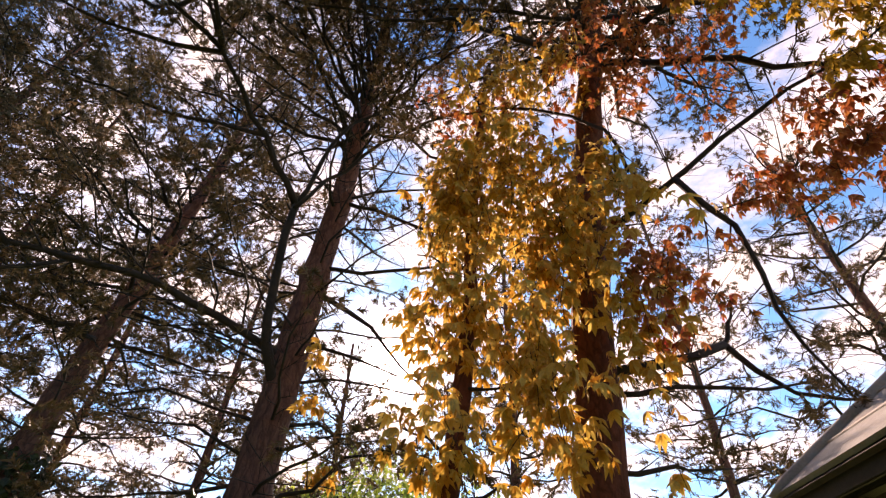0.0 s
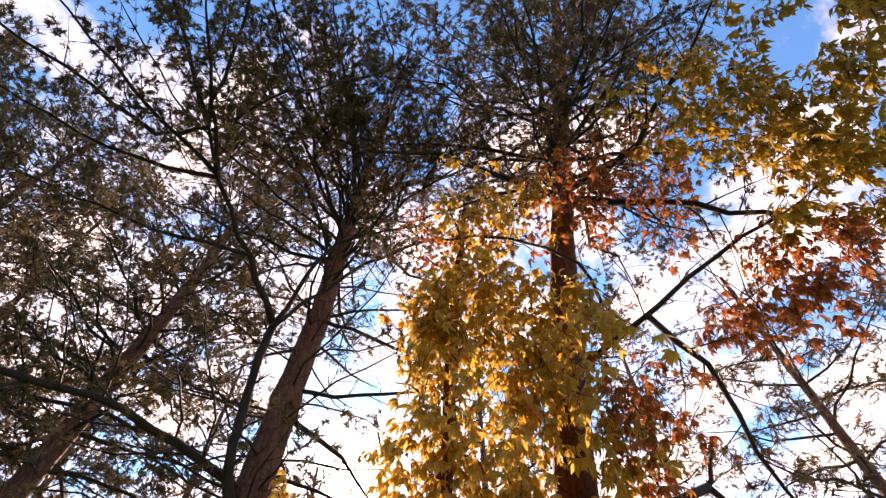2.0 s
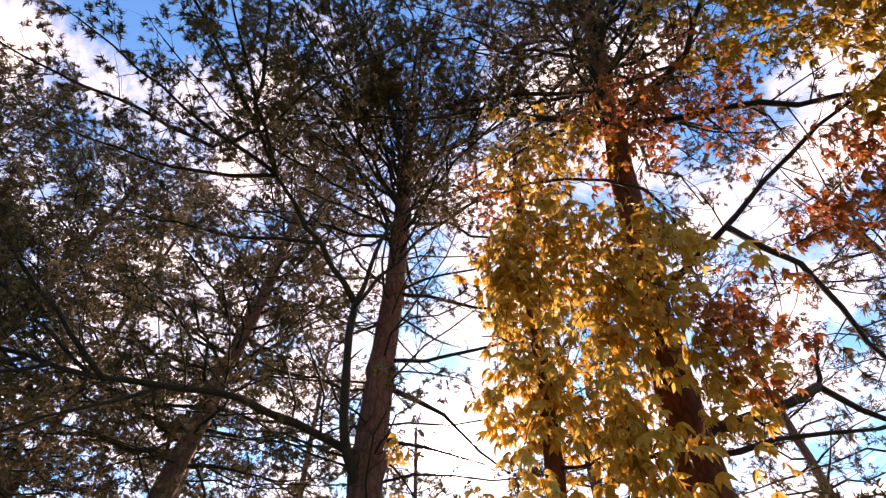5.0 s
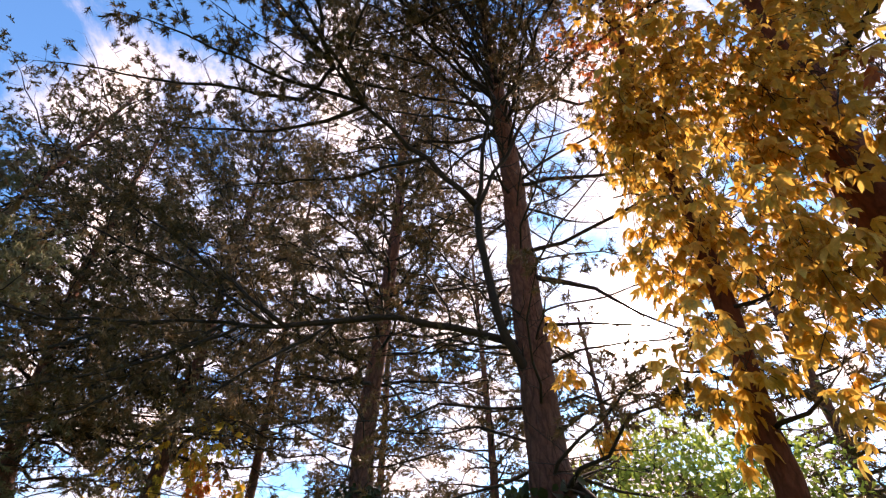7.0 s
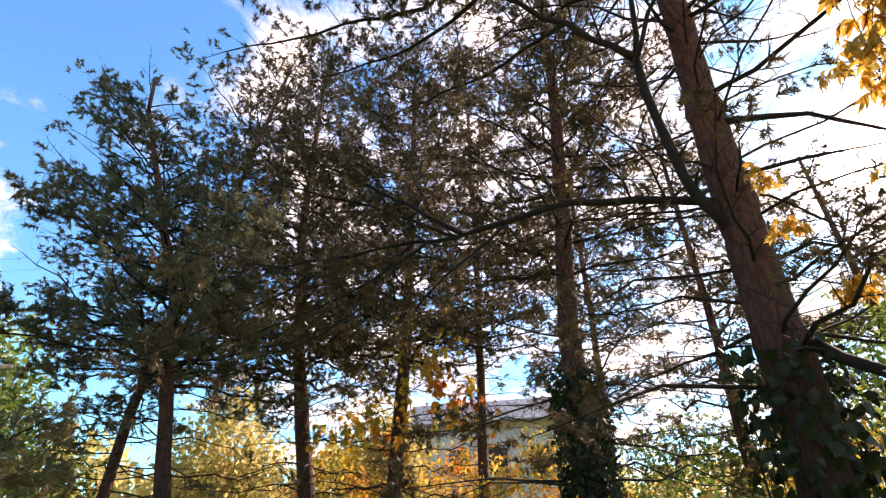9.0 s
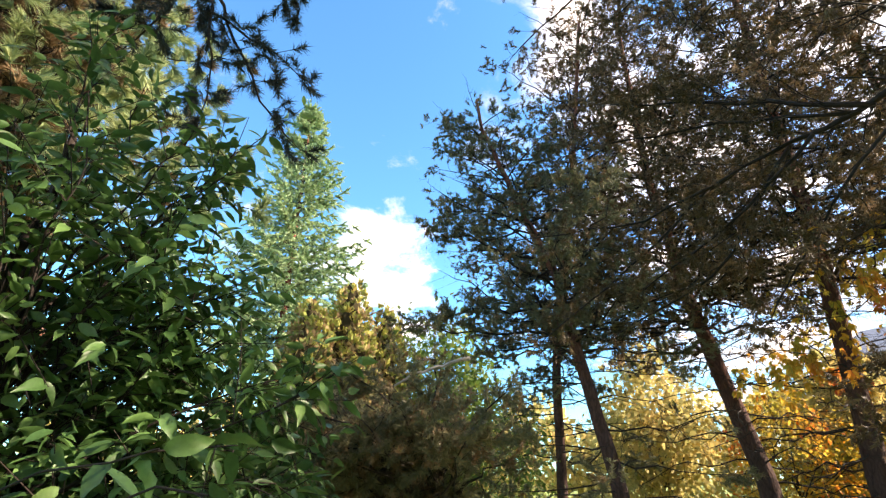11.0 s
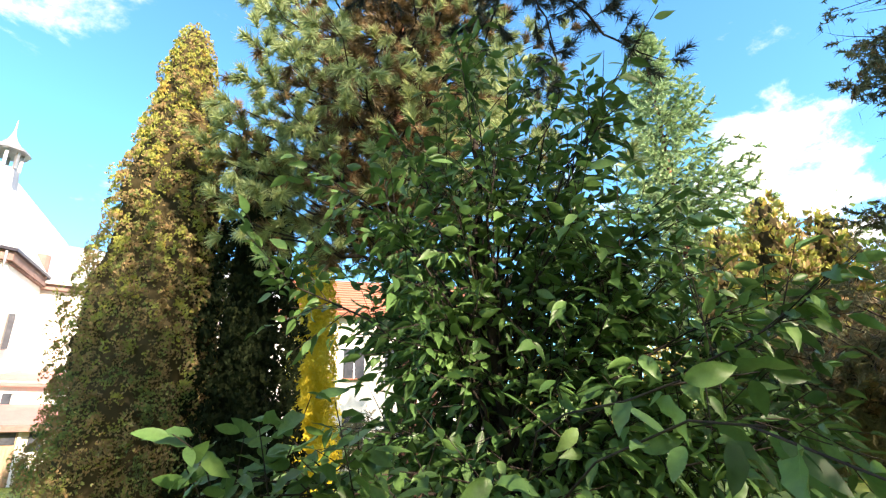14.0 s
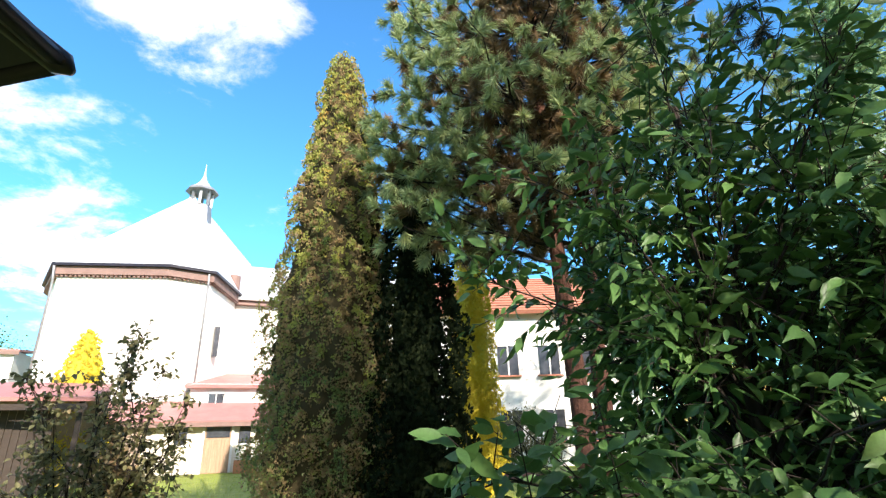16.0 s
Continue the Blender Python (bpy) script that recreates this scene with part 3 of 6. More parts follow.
class Crown:
    """Collects the limbs, twigs and shoots of one tree."""

    def __init__(self, seed):
        self.rng = np.random.default_rng(seed)
        self.limbs, self.twigs, self.pos, self.way = [], [], [], []

    def limb(self, pts, r0, r1, leafy=0.3, density=1.0, reach=0.36, droop=-0.05, sub_step=0.2, twig_len=0.3):
        """A limb with side branches; shoots grow past the leafy fraction (2: bare)."""
        rng = self.rng
        pts = np.asarray(pts, dtype=float)
        n = len(pts)
        self.limbs.append((pts, np.linspace(r0, r1, n)))
        seg = np.diff(pts, axis=0)
        ln = np.linalg.norm(seg, axis=1)
        total = ln.sum()
        cum = np.concatenate([[0], np.cumsum(ln)])
        x, sgn = total * 0.12, 1
        while x < total:
            i = min(np.searchsorted(cum, x) - 1, n - 2)
            f = x / total
            p = pts[i] + seg[i] * ((x - cum[i]) / ln[i])
            fwd = seg[i] / ln[i]
            side = np.cross(fwd, [0, 0, 1.0])
            side /= np.linalg.norm(side) + 1e-9
            sgn = -sgn
            d = unit(fwd * rng.uniform(0.35, 0.9) + side * sgn * rng.uniform(0.5, 1.0) + np.array([0, 0, rng.uniform(-0.35, 0.45) + droop]))
            sl = total * reach * (1.05 - 0.65 * f) * rng.uniform(0.5, 1.15)
            sl = min(max(sl, 0.25), 1.9)
            self.branchlet(p, d, sl, max(0.004, (r0 + (r1 - r0) * f) * 0.38), leafy <= f, density, twig_len)
            x += sub_step * rng.uniform(0.6, 1.4)
        if leafy < 1.5:
            self.branchlet(pts[-1], seg[-1] / ln[-1], 0.35, r1, True, density, twig_len)

    def branchlet(self, p, d, length, r, leafy, density, twig_len):
        rng = self.rng
        k = max(2, int(length / 0.3) + 1)
        q, dd = p, d
        for i in range(k):
            dd = unit(dd + rng.normal(0, 0.16, 3) + np.array([0, 0, 0.05]))
            e = q + dd * length / k
            ra, rb = r * (1 - i / k * 0.75), r * (1 - (i + 1) / k * 0.75)
            self.twigs.append((*q, *e, ra, rb))
            m = rng.poisson(2.9 * density * (length / k) / 0.3)
            for _ in range(m):
                s = rng.uniform(0, 1)
                b = q + (e - q) * s
                w = unit(dd * rng.uniform(0.2, 0.9) + rng.normal(0, 0.55, 3) + np.array([0, 0, 0.12]))
                tl = twig_len * rng.uniform(0.4, 1.1)
                t = b + w * tl
                self.twigs.append((*b, *t, max(0.0022, rb * 0.5), 0.0016))
                if leafy:
                    self.pos.append(t)
                    self.way.append(w)
                    if tl > 0.2:
                        self.pos.append(b + w * tl * 0.55)
                        self.way.append(w)
            q = e
        if leafy:
            self.pos.append(q)
            self.way.append(dd)

    def finish(self, parent, needle=0.07, per=30, width=0.006, mat=None, twig_mat=None, brown=0.0, spread=(0.4, 1.25), stem=0.9, thin=0.0, heart=None, pad=1.5, gap=-0.06):
        """thin: least spacing of the shoots; pad: how finely the crown breaks into pads, 0 for none; gap: how wide the gaps are; heart: (stem, radius) within which the needles have browned."""
        rng = self.rng
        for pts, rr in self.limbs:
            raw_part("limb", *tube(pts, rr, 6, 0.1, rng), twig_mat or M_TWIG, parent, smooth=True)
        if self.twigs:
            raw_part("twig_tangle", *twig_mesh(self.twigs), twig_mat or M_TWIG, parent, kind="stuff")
        if self.pos:
            pos, way = np.array(self.pos), np.array(self.way)
            if thin:
                _, one = np.unique(np.floor(pos / (thin * 0.8)).astype(np.int64) @ np.array([1, 4001, 16008001]), return_index=True)
                pos, way = pos[one], way[one]
            if pad:
                shift = rng.uniform(0, 50, 3)
                full = np.array([noise.noise((x * pad + shift[0], y * pad + shift[1], z * pad * 1.8 + shift[2])) for x, y, z in pos]) > gap
                pos, way = pos[full], way[full]
                # side shoots fill the pads
                pos = np.concatenate([pos, pos + rng.normal(0, needle * 0.95, pos.shape)])
                way = np.concatenate([way, unit(way + rng.normal(0, 0.5, way.shape))])
            pick = rng.uniform(size=len(pos)) < brown
            if heart:
                mid = np.array([along(heart[0], z)[:2] for z in pos[:, 2]])
                pick |= np.hypot(*(pos[:, :2] - mid).T) < heart[1] * rng.uniform(0.5, 1.2, len(pos))
            for name, sel, m in (("needle_crown", ~pick, mat or M_NEEDLE), ("browned_needles", pick, M_NEEDLE_BROWN)):
                if sel.any():
                    raw_part(name, *needle_mesh(pos[sel], way[sel], needle, per, width, rng, spread, stem), m, parent, kind="stuff")


def trunk_part(parent, pts, r0, r1, rng, mat=None, sides=14, flare=1.25, rings=()):
    """Stem with a root flare, taper and slightly uneven rings."""
    pts = np.array([tuple(p) for p in pts], dtype=float)
    s = np.concatenate([[0], np.cumsum(np.linalg.norm(np.diff(pts, axis=0), axis=1))])
    t = np.linspace(0, s[-1], 90 if rings else 34)
    fine = np.stack([np.interp(t, s, pts[:, k]) for k in range(3)], 1)
    fine[1:-1] += rng.normal(0, 0.008 if not rings else 0.003, (len(t) - 2, 3))
    f = t / s[-1]
    rad = r0 + (r1 - r0) * f
    rad = rad * (1 + (flare - 1) * np.exp(-t / 0.35))
    for z in rings:
        rad = rad * (1 + 0.13 * np.exp(-(((fine[:, 2] - z) / 0.09) ** 2)))
    return raw_part("trunk", *tube(fine, rad, sides, 0.045, rng), mat or M_BARK, parent, smooth=True)


def along(pts, z):
    """Point of the stem at height z."""
    pts = np.array([tuple(p) for p in pts], dtype=float)
    return np.array([np.interp(z, pts[:, 2], pts[:, k]) for k in range(2)] + [z])

# ---- the ground ----
def build_ground():
    bm = bmesh.new()
    rings = [0, 2, 4, 7, 11, 16, 22, 30, 45, 80, 200, 900, 3000]
    seg = 40
    prev = None
    for r in rings:
        if r == 0:
            cur = [bm.verts.new((0, 0, 0))]
        else:
            cur = [bm.verts.new((r * math.sin(2 * math.pi * k / seg), r * math.cos(2 * math.pi * k / seg), 0.05 * noise.noise((r * math.sin(2 * math.pi * k / seg) * 0.3, r * math.cos(2 * math.pi * k / seg) * 0.3, 0)) if r < 26 else 0.0)) for k in range(seg)]
        if prev is not None:
            for k in range(seg):
                if len(prev) == 1:
                    bm.faces.new((prev[0], cur[(k + 1) % seg], cur[k]))
                else:
                    bm.faces.new((prev[k], prev[(k + 1) % seg], cur[(k + 1) % seg], cur[k]))
        prev = cur
    bmesh.ops.recalc_face_normals(bm, faces=bm.faces[:])
    g = part("ground", bm, M_GRASS, None, "mown green lawn scattered with fallen leaves", True)
    tagged(g, category="ground", kind="structure")


build_ground()


# ---- pines ----
def whorls(crown, stem, z0, z1, step, reach, rise, r, leafy, per=3, density=1.0, side=None, **more):
    """Rings of limbs up the stem. reach: length by height fraction; rise: climb per metre of length."""
    rng = crown.rng
    z = z0
    turn = rng.uniform(0, 6.28)
    while z < z1:
        f = (z - z0) / max(z1 - z0, 0.01)
        turn += 0.9
        for k in range(per):
            a = turn + k * 2 * math.pi / per + rng.uniform(-0.4, 0.4)
            if side is not None:
                a = math.radians(side[0] + rng.uniform(-side[1], side[1]))
            ln = reach(f) * rng.uniform(0.65, 1.15)
            b = along(stem, z + rng.uniform(-0.15, 0.15))
            e = b + np.array([math.sin(a) * ln, math.cos(a) * ln, rise(f) * ln + rng.uniform(-0.15, 0.15) * ln])
            n = max(5, int(ln / 0.35))
            crown.limb(bent(b, e, rng.uniform(-0.08, 0.1) * ln, n, rng, 0.025), r * (0.55 + 0.45 * (1 - f)) * (0.6 + 0.2 * ln / 2), 0.006, leafy(f) if callable(leafy) else leafy, density, **more)
        z += step * rng.uniform(0.75, 1.25)


PINES = "pines of the grove"


def smooth_path(pts, rng, step=0.3):
    """Rounded polyline through the bends of a limb."""
    p = np.array([tuple(q) for q in pts], dtype=float)
    s = np.concatenate([[0], np.cumsum(np.linalg.norm(np.diff(p, axis=0), axis=1))])
    n = max(5, int(s[-1] / step) + 1)
    f = np.linspace(0, s[-1], n * 3)
    q = np.stack([np.interp(f, s, p[:, k]) for k in range(3)], 1)
    for _ in range(2):
        q[1:-1] = (q[:-2] + q[1:-1] + q[2:]) / 3
    q = q[np.linspace(0, len(q) - 1, n).astype(int)]
    q[1:-1] += rng.normal(0, 0.018, (n - 2, 3))
    return q


def pine_with_creeper():
    t = thing("pine_tree", "tall leaning pine with red-brown bark, wrapped in creeper", "tree", PINES)
    stem = [(0.94, 3.83, -0.1), (1.18, 3.56, 2.77), (1.26, 3.48, 3.68), (1.38, 3.33, 5.1), (1.66, 2.85, 7.5), (2.07, 2.15, 11.0), (2.6, 1.2, 16.0)]
    c = Crown(11)
    trunk_part(t, stem, 0.2, 0.07, c.rng, M_BARK_RED)
    S = lambda z: along(stem, z)
    bare = dict(leafy=2, density=0.55, reach=0.3)
    P = lambda pts, r0, r1=0.008, **k: c.limb(smooth_path(pts, c.rng), r0, r1, **k)
    P([S(7.5), polar(16, 65, 2.9), polar(2, 67.5, 2.9), polar(-14, 66.5, 3.1), polar(-36, 63.5, 3.5), polar(-48, 61, 3.7)], 0.05, **bare)
    P([S(7.45), polar(49, 54.8, 3.3), polar(57, 50, 3.6), polar(65, 41, 4.2)], 0.06, leafy=0.6, density=0.8)
    P([S(7.6), polar(48, 61.7, 3.0), polar(70, 64.5, 2.8), polar(88, 65, 2.8)], 0.055, leafy=0.55, density=0.8)
    P([S(8.3), polar(49, 61, 3.2), polar(60, 56, 3.5)], 0.04, leafy=0.5, density=0.8)
    P([S(4.85), polar(36.3, 46.2, 3.05), polar(47.3, 48.6, 3.1), polar(60, 48.2, 3.3), polar(66, 48, 3.6)], 0.032, leafy=2, density=0.45, reach=0.3)
    P([polar(36.3, 46.2, 3.05), polar(38.4, 41.6, 3.2), polar(41.9, 38, 3.3), polar(40.4, 30, 3.5), polar(41.5, 25, 3.7), polar(43, 22, 3.9)], 0.03, leafy=0.35, density=0.8)
    P([S(4.95), polar(14.5, 47.6, 3.4), polar(7.9, 49, 3.5)], 0.04, **bare)
    P([S(3.6), polar(29.2, 28.3, 3.9), polar(34.3, 29, 4.1)], 0.05, 0.035, **bare)
    P([polar(34.2, 29, 4.1), polar(36.4, 32.2, 4.15)], 0.022, 0.01, leafy=2, density=0.2)
    P([polar(34.2, 29, 4.1), polar(37.3, 23.4, 4.4), polar(46, 21, 4.8)], 0.028, leafy=0.3, density=0.9)
    P([S(3.45), polar(28.4, 25.9, 4.0), polar(34.1, 24.4, 4.2), polar(41, 24, 4.5)], 0.03, leafy=0.5, density=0.9)
    P([S(3.5), polar(9, 28, 3.8)], 0.03, **bare)
    P([S(2.9), polar(31, 18, 4.5)], 0.024, leafy=0.5)
    for pts in (
        [S(9.5), polar(10, 72, 2.5), polar(-14, 75, 2.2)],
        [S(10.5), polar(20, 77, 2.1), polar(-20, 81, 1.5)],
        [S(9.8), polar(60, 70, 2.6), polar(80, 66, 2.8)],
        [S(11.0), polar(70, 76, 2.1), polar(105, 72, 2.3)],
        [S(8.9), polar(30, 66, 3.1), polar(12, 62, 3.7)],
        [S(9.2), polar(14, 66, 3.2), polar(-8, 66, 3.4)],
        [S(9.9), polar(50, 72, 2.6), polar(66, 78, 2.0)],
        [S(10.2), polar(46, 66, 3.2), polar(62, 68, 3.0)],
    ):
        P(pts, 0.03, leafy=0.25, density=1.0)
    # long bowed branch across the sky in front of the neighbouring pine
    P([polar(-23.7, 44, 4.4), polar(-17.5, 50.6, 4.2), polar(-10.6, 54.8, 3.9), polar(0.3, 58, 3.6), polar(12.2, 58.5, 3.4), polar(23, 56.3, 3.2), polar(30, 53.3, 3.1), polar(30.5, 48.7, 3.1)], 0.026, 0.016, leafy=2, density=0.5, reach=0.16)
    for k in range(9):
        e, z = c.rng.uniform(66, 82), c.rng.uniform(7.4, 12.0)
        d = (z - 1.6) / math.tan(math.radians(e))
        P([S(min(z - c.rng.uniform(0.2, 1.0), 14)), ground_at(12 + 10 * k, d, z)], 0.03, leafy=0.2, density=1.0)
    whorls(c, stem, 7.8, 14.6, 0.38, lambda f: 3.1 - 1.6 * f, lambda f: 0.12 + 0.4 * f, 0.04, 0.25, 4, 1.0)
    c.finish(t, 0.074, 25, 0.0125, brown=0.14, thin=0.11, stem=1.1, spread=(0.35, 1.4), gap=-0.12)
    return stem


def pine_ringed():
    t = thing("pine_tree", "tall pine with grey-pink ringed bark and ivy at its foot", "tree", PINES)
    stem = [ground_at(-18.8, 5.25, -0.1), polar(-18.6, 6.6, 5.2), polar(-18.4, 21, 5.2), polar(-17.9, 38, 5.2), polar(-17.2, 46.8, 5.15), polar(-17.3, 52.5, 5.1), polar(-17.4, 60, 5.0), polar(-17.6, 70.5, 5.0)]
    c = Crown(23)
    trunk_part(t, stem, 0.235, 0.06, c.rng, rings=(2.95, 4.3, 5.6, 7.0, 8.45, 9.4))
    S = lambda z: along(stem, z)
    bare = dict(leafy=2, density=0.9, reach=0.3)
    P = lambda pts, r0, r1=0.008, **k: c.limb(smooth_path(pts, c.rng), r0, r1, **k)
    # the climbing limb with its fork
    P([S(3.9), polar(-21.6, 29, 4.9), polar(-23.4, 36.3, 4.7), polar(-23.6, 44.4, 4.5)], 0.06, 0.048, leafy=2, density=0.3, reach=0.14)
    P([polar(-23.6, 44.4, 4.5), polar(-32, 50, 4.2), polar(-43.3, 55, 3.8), polar(-50.8, 58, 3.5), polar(-66, 61, 3.1)], 0.045, leafy=0.5)
    P([polar(-23.6, 44.4, 4.5), polar(-20.6, 53.3, 4.2), polar(-16.8, 56, 4.1), polar(1.0, 60, 3.6)], 0.035, leafy=2, density=0.7)
    P([polar(-43.3, 55, 3.8), polar(-60, 62, 2.9), polar(-78, 66, 2.3)], 0.03, leafy=0.15, density=1.1)
    P([polar(-50, 58, 3.5), polar(-46, 66, 2.6), polar(-30, 73, 2.0)], 0.025, leafy=0.15, density=1.1)
    P([polar(-54.6, 53.8, 4.4), polar(-72, 50, 4.8), polar(-84, 45.5, 5.4)], 0.028, leafy=0.1, density=1.1)
    P([polar(-50.8, 58, 3.5), polar(-54.6, 53.8, 4.4)], 0.03, 0.026, leafy=2, density=0.5)
    P([S(9.0), polar(-38, 64, 3.4), polar(-60, 66, 2.8)], 0.035, leafy=0.3, density=1.0)
    P([S(9.4), polar(-8, 66, 3.4), polar(6, 68, 3.0)], 0.03, leafy=0.4, density=0.8)
    # crown overhead
    for pts in (
        [S(9.6), polar(-6, 70, 2.9), polar(10, 76, 2.0)],
        [S(10.2), polar(-30, 70, 2.8), polar(-48, 74, 2.1)],
        [S(10.6), polar(-16, 73, 2.6), polar(-4, 80, 1.6)],
        [S(8.8), polar(2, 65, 3.3), polar(22, 70, 2.7)],
        [S(9.9), polar(-45, 67, 3.0), polar(-70, 71, 2.4)],
        [S(11.2), polar(-22, 76, 2.3), polar(-60, 80, 1.6)],
        [S(8.2), polar(-30, 60, 4.0), polar(-58, 60, 3.6)],
        [polar(-50.8, 58, 3.5), polar(-62, 66, 2.8), polar(-84, 72, 2.2)],
        [polar(-50.8, 58, 3.5), polar(-72, 62, 3.1), polar(-94, 62, 3.0)],
        [polar(-43.3, 55, 3.8), polar(-60, 55, 3.9), polar(-80, 53, 4.2)],
        [polar(-43.3, 55, 3.8), polar(-56, 50, 4.5), polar(-70, 46, 5.2)],
        [polar(-32, 50, 4.2), polar(-45, 47, 4.8), polar(-60, 43, 5.6)],
        [S(8.8), polar(-36, 57, 4.3), polar(-56, 57, 4.2), polar(-72, 58, 3.9)],
        [S(10.0), polar(-34, 66, 3.3), polar(-62, 70, 2.6), polar(-96, 70, 2.4)],
        [S(10.5), polar(-38, 72, 2.7), polar(-80, 77, 1.9)],
    ):
        P(pts, 0.03, leafy=0.2, density=1.2)
    # long level limb
    P([S(4.35), polar(-24.4, 29.8, 5.0), polar(-35.8, 32.0, 4.9), polar(-48.8, 29.4, 5.1), polar(-58.9, 28.5, 5.6), polar(-68, 26, 6.4)], 0.052, leafy=0.62, density=1.1)
    P([polar(-48.8, 29.4, 5.1), polar(-62, 35, 5.2), polar(-74, 38, 5.6)], 0.028, leafy=0.2, density=1.2)
    P([polar(-56, 28.8, 5.5), polar(-66, 18, 5.8), polar(-76, 14, 6.4)], 0.022, leafy=0.2, density=1.0)
    for a, b, e in (
        ((-44, 30.4, 5.0), (-53, 24, 5.2), (-61, 15, 5.5)),
        ((-50, 29.3, 5.15), (-62, 33, 5.3), (-77, 34, 5.8)),
        ((-54, 29.0, 5.3), (-63, 23, 5.5), (-73, 18, 5.9)),
        ((-61, 28.0, 5.75), (-72, 25, 6.0), (-86, 25, 6.4)),
        ((-64, 27.2, 6.0), (-75, 20, 6.1), (-84, 14, 6.4)),
    ):
        P([polar(*a), polar(*b), polar(*e)], 0.02, leafy=0.25, density=1.1)
    P([S(7.0), polar(-5.7, 45.6, 4.8), polar(0.8, 44, 4.6), polar(10, 46, 4.3)], 0.036, **bare)
    P([S(5.75), polar(-8.9, 39.3, 4.9), polar(0.9, 41, 4.5), polar(6, 44, 4.3)], 0.036, **bare)
    P([S(5.45), polar(-8.7, 32.4, 4.9), polar(-1.3, 27, 4.7)], 0.04, **bare)
    P([S(3.0), polar(-11.5, 10.3, 4.8), polar(-7.3, 4, 4.5)], 0.06, 0.03, leafy=2, density=0.35)
    P([S(8.5), polar(-28.7, 54.5, 4.6), polar(-40.1, 55, 4.3)], 0.045, leafy=0.8)
    P([S(4.7), polar(-4, 28, 5.0)], 0.03, **bare)
    whorls(c, stem, 2.6, 6.8, 0.4, lambda f: 2.0, lambda f: -0.05 + 0.15 * f, 0.03, 0.75, 3, 1.2)
    whorls(c, stem, 6.6, 8.0, 0.4, lambda f: 2.4, lambda f: 0.15, 0.035, 2, 3, 0.8)
    for k in range(9):
        e, z = c.rng.uniform(64, 80), c.rng.uniform(8.0, 12.5)
        d = (z - 1.6) / math.tan(math.radians(e))
        P([S(min(z - c.rng.uniform(0.2, 1.0), 14)), ground_at(-84 + 11 * k, d, z)], 0.03, leafy=0.2, density=1.0)
    whorls(c, stem, 8.2, 13.6, 0.5, lambda f: 3.4 - 1.6 * f, lambda f: 0.1 + 0.35 * f, 0.045, 0.35, 3, 0.55)
    c.finish(t, 0.074, 25, 0.0125, brown=0.14, thin=0.11, stem=1.1, spread=(0.35, 1.4), gap=-0.12)
    return stem


def grove_pine(seed, label, stem, r0, r1, dead, live, reach, mat=None, per=4, density=1.0, needle=0.085, width=0.018, blades=18, brown=0.18, step=0.45, dead_reach=2.3, rise=None, dead_density=1.35, thin=0.15, stem_run=1.6, dead_leafy=2):
    t = thing("pine_tree", label, "tree", PINES)
    c = Crown(seed)
    trunk_part(t, stem, r0, r1, c.rng)
    whorls(c, stem, dead[0], dead[1], 0.4, lambda f: dead_reach, lambda f: -0.08 + 0.1 * f, 0.026, dead_leafy, 3, dead_density)
    whorls(c, stem, live[0], live[1], step, reach, rise or (lambda f: 0.05 + 0.4 * f), 0.045, 0.22, per, density)
    c.finish(t, needle, blades, width, mat, brown=brown, thin=thin, stem=stem_run, spread=(0.35, 1.35), pad=1.2, gap=0.03)
    return c


def dead_pine():
    """Slim dead stem that carries the creeper's curtain."""
    t = thing("dead_pine", "slim dead pine stem hidden in yellow creeper", "tree")
    c = Crown(17)
    stem = [ground_at(0.2, 3.55, -0.1), polar(1.6, 11, 3.55), polar(2.5, 20, 3.5), polar(3.3, 27, 3.5), polar(4.2, 35, 3.5), polar(4.3, 42, 3.5), polar(4.8, 49, 3.5), polar(7.6, 62, 3.45)]
    trunk_part(t, stem, 0.105, 0.03, c.rng, M_BARK_RED)
    S = lambda z: along(stem, z)
    bare = dict(leafy=2, density=0.4, reach=0.25)
    for z, pts in ((2.95, [polar(-3.8, 23.0, 3.9)]), (3.4, [polar(9, 28, 3.4)]), (4.6, [polar(-4, 42, 3.5)]), (5.4, [polar(11, 50, 3.3)]), (6.3, [polar(-1, 56, 3.5)]), (2.6, [polar(9, 18, 3.3)]), (7.2, [polar(2, 63, 3.4)])):
        c.limb(smooth_path([S(z)] + pts, c.rng), 0.02, 0.006, **bare)
    c.finish(t)


pine_with_creeper()
dead_pine()
pine_ringed()
grove_pine(31, "slim straight pine with dark ivy round its foot", [ground_at(-38.2, 8.6, -0.1), polar(-38, 6.4, 8.5), polar(-38.1, 19, 8.5), polar(-36.8, 32, 8.4), polar(-35.4, 45, 8.3), polar(-35.5, 62, 8.2)], 0.22, 0.05, (2.0, 6.0), (5.6, 15.4), lambda f: 3.0 - 1.3 * f, density=1.3, blades=20, needle=0.088, width=0.02, thin=0.155, brown=0.28, dead_density=2.1, dead_leafy=0.85, dead_reach=2.8, stem_run=1.2)
grove_pine(37, "dark thin pine among red and yellow shrubs", [ground_at(-58.6, 14.5, -0.1), polar(-58.2, 0, 14.5), polar(-57.2, 19, 14.5), polar(-57, 35, 14.3), polar(-57, 51, 14.1)], 0.24, 0.05, (1.0, 7.0), (6.0, 18.0), lambda f: 4.6 - 1.8 * f, width=0.037, needle=0.12, brown=0.48, blades=12, step=0.55, thin=0.23, per=5, dead_density=1.2, dead_reach=3.4)
